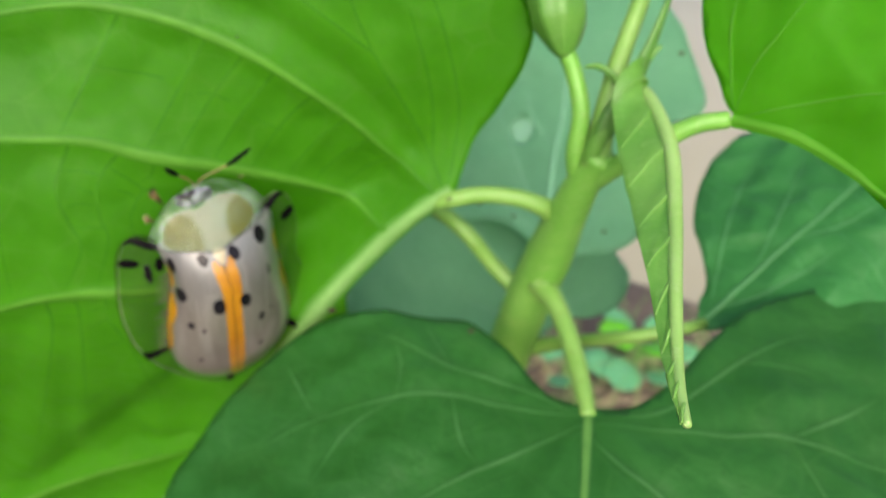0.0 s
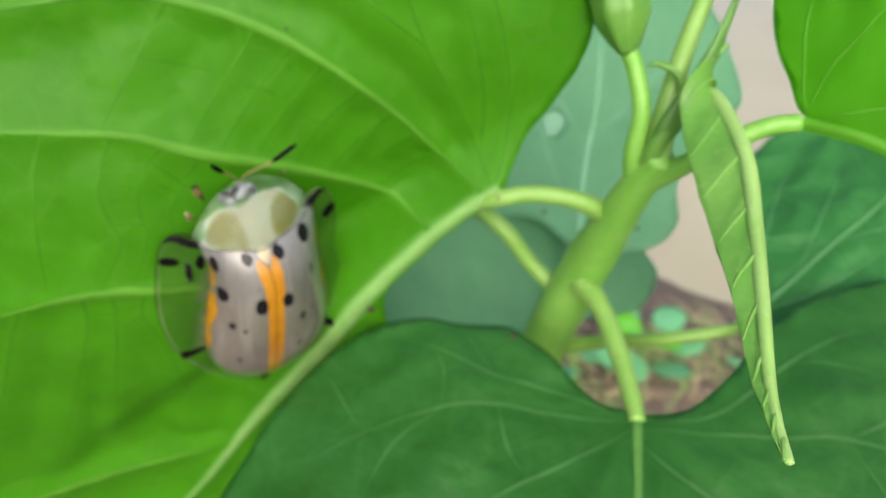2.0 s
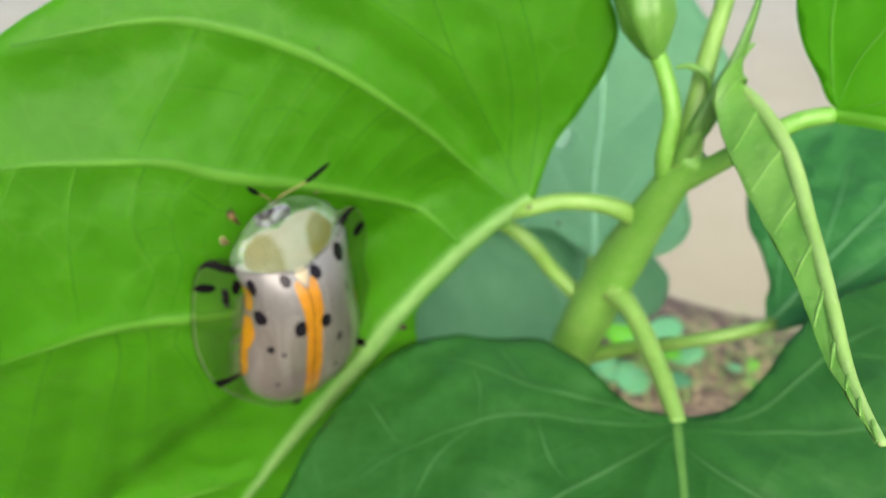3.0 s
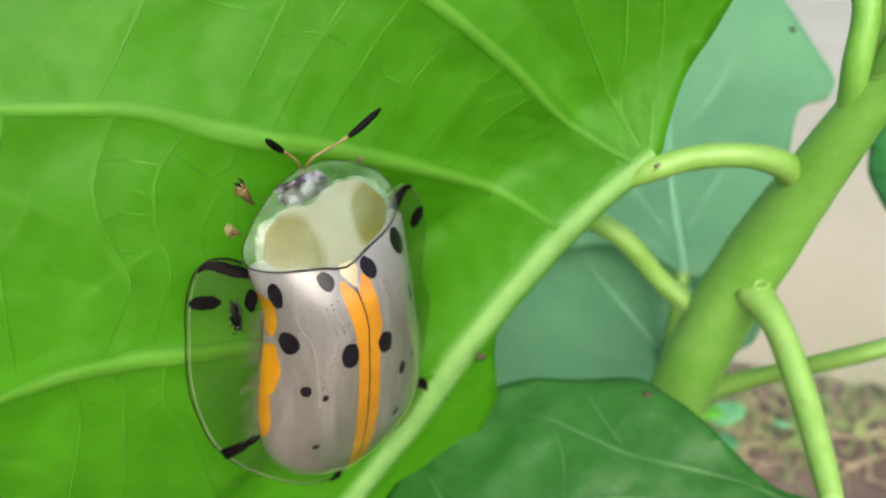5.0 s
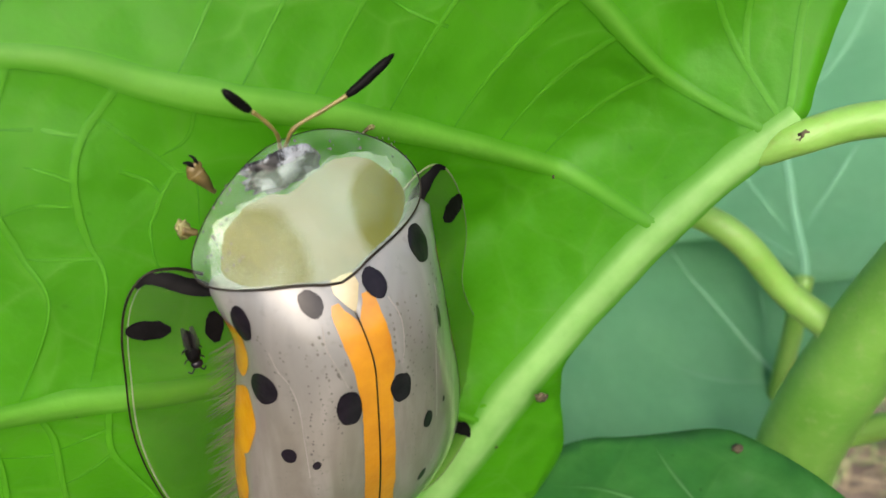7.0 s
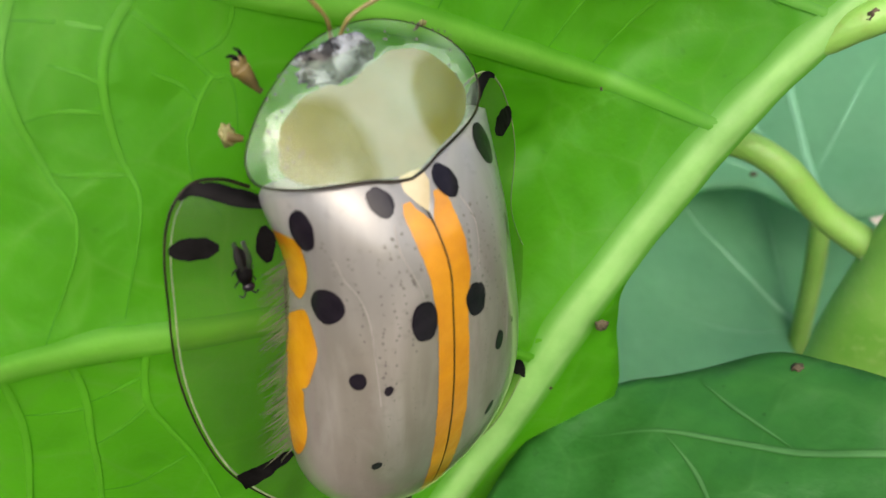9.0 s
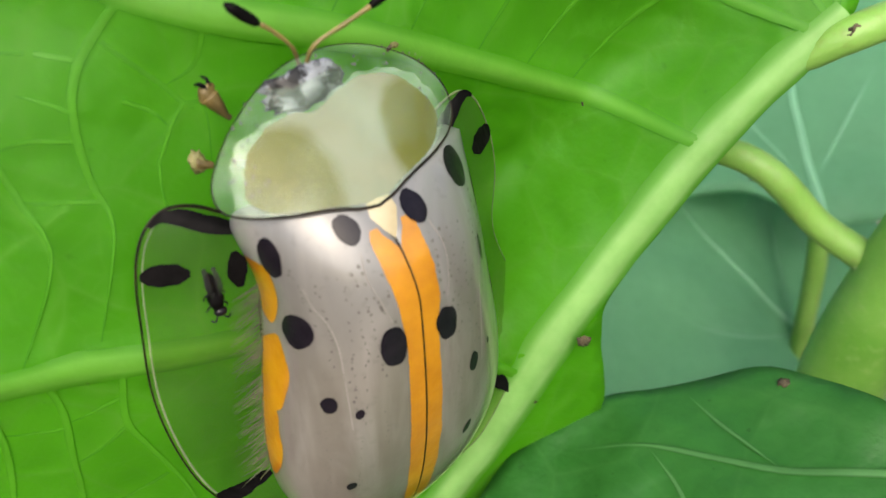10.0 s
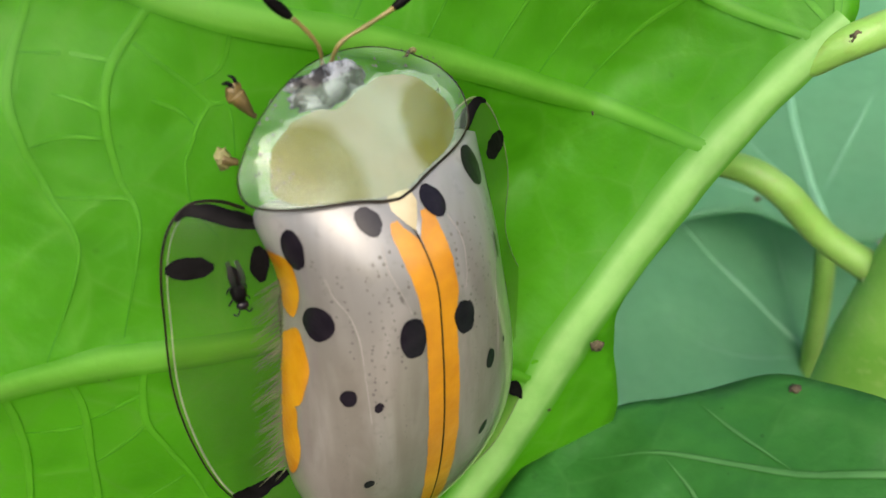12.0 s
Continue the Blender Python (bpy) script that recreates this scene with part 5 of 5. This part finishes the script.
# ---- small weeds, grass and straw on the bank ----
def weed(m, leaves, label, seed):
    w = thing("weed", m, label, "weed", "weeds on the mud bank")
    rnd = random.Random(seed)
    part("stem", tube([(0, 0, -2), (0.4, 0.2, 3), (0.2, 0.5, 7)], (0.5, 0.45, 0.35), 8, 4), GRASS, w)
    for turn, reach, size, high, lit in leaves:
        d = np.array((math.cos(turn), math.sin(turn), 0))
        part("petiole", tube([(0.2, 0.4, 5), tuple(d * reach * 0.5 + np.array((0, 0, high))), tuple(d * reach + np.array((0, 0, high)))], (0.25, 0.2, 0.2), 6, 4), GRASS, w)
        ring = [(size * 0.82 * math.sin(t) * (1 + 0.1 * math.cos(t)), size * (1 - math.cos(t))) for t in np.linspace(0.12, 2 * math.pi - 0.12, 14)]
        tilt = pose(d[0] * reach * MM, d[1] * reach * MM, high * MM, rnd.uniform(5, 28), rnd.uniform(-14, 14), math.degrees(turn) - 90)
        leaf("leaf", tilt, ring, dict(mid=[(0, 0), (0, size), (0, size * 1.8)], a=[(0, size * 0.4), (size * 0.4, size)], b=[(0, size * 0.5), (-size * 0.4, size * 1.1)]), lambda u, v: 0.01 * u * u, (WEED_LIT if lit else WEED, VEIN_FAR), w, "bright yellow-green weed leaf" if lit else "", step=0.9, thick=0.15, puff=0.1, widths=(0.16, 0.09), seed=seed)


weed(pose(0.0430, 0.1100, 0.0), [(0.6, 2.4, 4.0, 9, 0), (2.9, 1.0, 4.4, 8, 1), (-0.9, 0.8, 3.6, 8, 1), (2.0, 4.5, 4.0, 6, 0), (-2.2, 3.8, 4.8, 5, 0), (-1.2, 4.8, 4.4, 4, 0), (3.6, 6.0, 4.6, 5, 0), (0.0, 5.5, 3.8, 4, 0)], "low weed with round bluish and bright green leaves", 1)
weed(pose(0.0265, 0.1060, 0.0), [(0.2, 2, 3.2, 5, 0), (2.2, 2, 3.4, 6, 0), (4.3, 2, 3.0, 4, 0)], "low weed with round bluish green leaves", 2)
weed(pose(0.0640, 0.1040, 0.0), [(0.9, 1.5, 1.7, 4, 1), (2.9, 1.5, 1.6, 5, 0), (5.0, 1.5, 1.8, 3, 1)], "small pale sprig of weed", 3)
weed(pose(0.0100, 0.1080, 0.0), [(0.5, 2, 3.0, 5, 0), (2.5, 2, 3.4, 4, 0), (4.6, 2, 3.2, 4, 0)], "low weed with round bluish green leaves", 4)
rnd = random.Random(8)
for name, mat, count, label, cat, tall in (("dry_straw", STRAW, 320, "scattered dry pale straw on the mud bank", "straw", 0.35), ("thin_grass", GRASS, 220, "thin pale green grass on the mud bank", "grass", 1.0)):
    bm = bmesh.new()
    for _ in range(count):
        x, y = rnd.uniform(-40, 110), rnd.gauss(108, 8)
        a, n = rnd.uniform(0, 6.3), rnd.uniform(5, 15)
        z = ground_form(x, y)
        up = tall * rnd.uniform(0.2, 1.0) * n
        dx, dy = math.cos(a) * n, math.sin(a) * n
        tube([(x, y, z - 0.3), (x + dx * 0.4, y + dy * 0.4, z + up * 0.7 + 0.4), (x + dx, y + dy, z + up + 0.5)], (0.16, 0.13, 0.06), 5, 3, bm=bm)
    tagged(part(name, bm, mat), label, cat, kind="stuff")


def motions():
    """The beetle feels about with its antennae, and the dark leaf tilts slowly on its petiole."""
    hang = Matrix.Translation((0.0087, 0.031, 0.0969))
    walk(curl, [(t, hang @ pose(0, 0, 0, a, 0, 0) @ hang.inverted()) for t, a in ((0.0, 0.0), (1.5, 0.3), (2.0, 1.8), (2.5, 2.4), (4.5, 2.4), (12.0, 1.5))])
    # the breeze lowers and tilts the dark leaf, and its petiole bends with it
    joint = Vector((0.0062, 0.0345, 0.0832))
    rest = (DARK.translation - joint).normalized()
    sway = ((0.0, 0, 0, 0, 0, 0, 0), (1.0, 0, 0, 0, 0, 0.8, 0), (2.5, 0, 0, 0, 0, 5, 0), (4.5, 1.9, 0.8, -2.0, -6, 8, -10), (5.0, 2.1, 0.5, -3.0, -19, 16.6, -8), (5.5, 2.6, 0.1, -3.2, -21, 24, -8.5),
            (6.5, 2.8, 0, -2.4, -17, 23, -5), (8.5, 2.9, 0, -1.0, -9, 17, 0), (12.0, 2.9, -0.1, -1.1, -8.5, 16.6, 0))
    leaf_rows, stalk_rows = [], []
    for t, x, y, z, a, b, c in sway:
        m = DARK @ pose(x * MM, y * MM, z * MM, a, 0, 0) @ pose(0, 0, 0, 0, b, 0) @ pose(0, 0, 0, 0, 0, c)
        leaf_rows.append((t, m))
        bent = rest.rotation_difference((m.translation - joint).normalized()).to_matrix().to_4x4()
        stalk_rows.append((t, Matrix.Translation(joint) @ bent @ Matrix.Translation(-joint)))
    walk(dark_leaf, leaf_rows)
    walk(dark_petiole, stalk_rows)
    walk(dark_crumb, [(t, m @ ON_DARK) for t, m in leaf_rows])
    root = Matrix.Translation((-0.00082, 0.00593, 0.0007))
    walk(ANT_L, [(t, root @ pose(0, 0, 0, a, 0, b) @ root.inverted()) for t, a, b in ((0.0, 0, 8), (5.0, 0, 9), (5.5, 0, 12), (6.5, 0, 4), (8.5, -4, 8), (9.5, -4, 12), (10.0, -4, 14), (10.5, 0, 2), (11.0, 0, 2), (12.0, -5, 7))])
    walk(ANT_R, [(0.0, pose(0, 0, 0)), (6.0, pose(0, 0, 0, 0, 0, 0.5)), (8.0, pose(0, 0, 0, 2, 0, 1)), (10.5, pose(0, 0, 0, 3, 0, 2)), (12.0, pose(0, 0, 0, 2, 0, 1))])


motions()
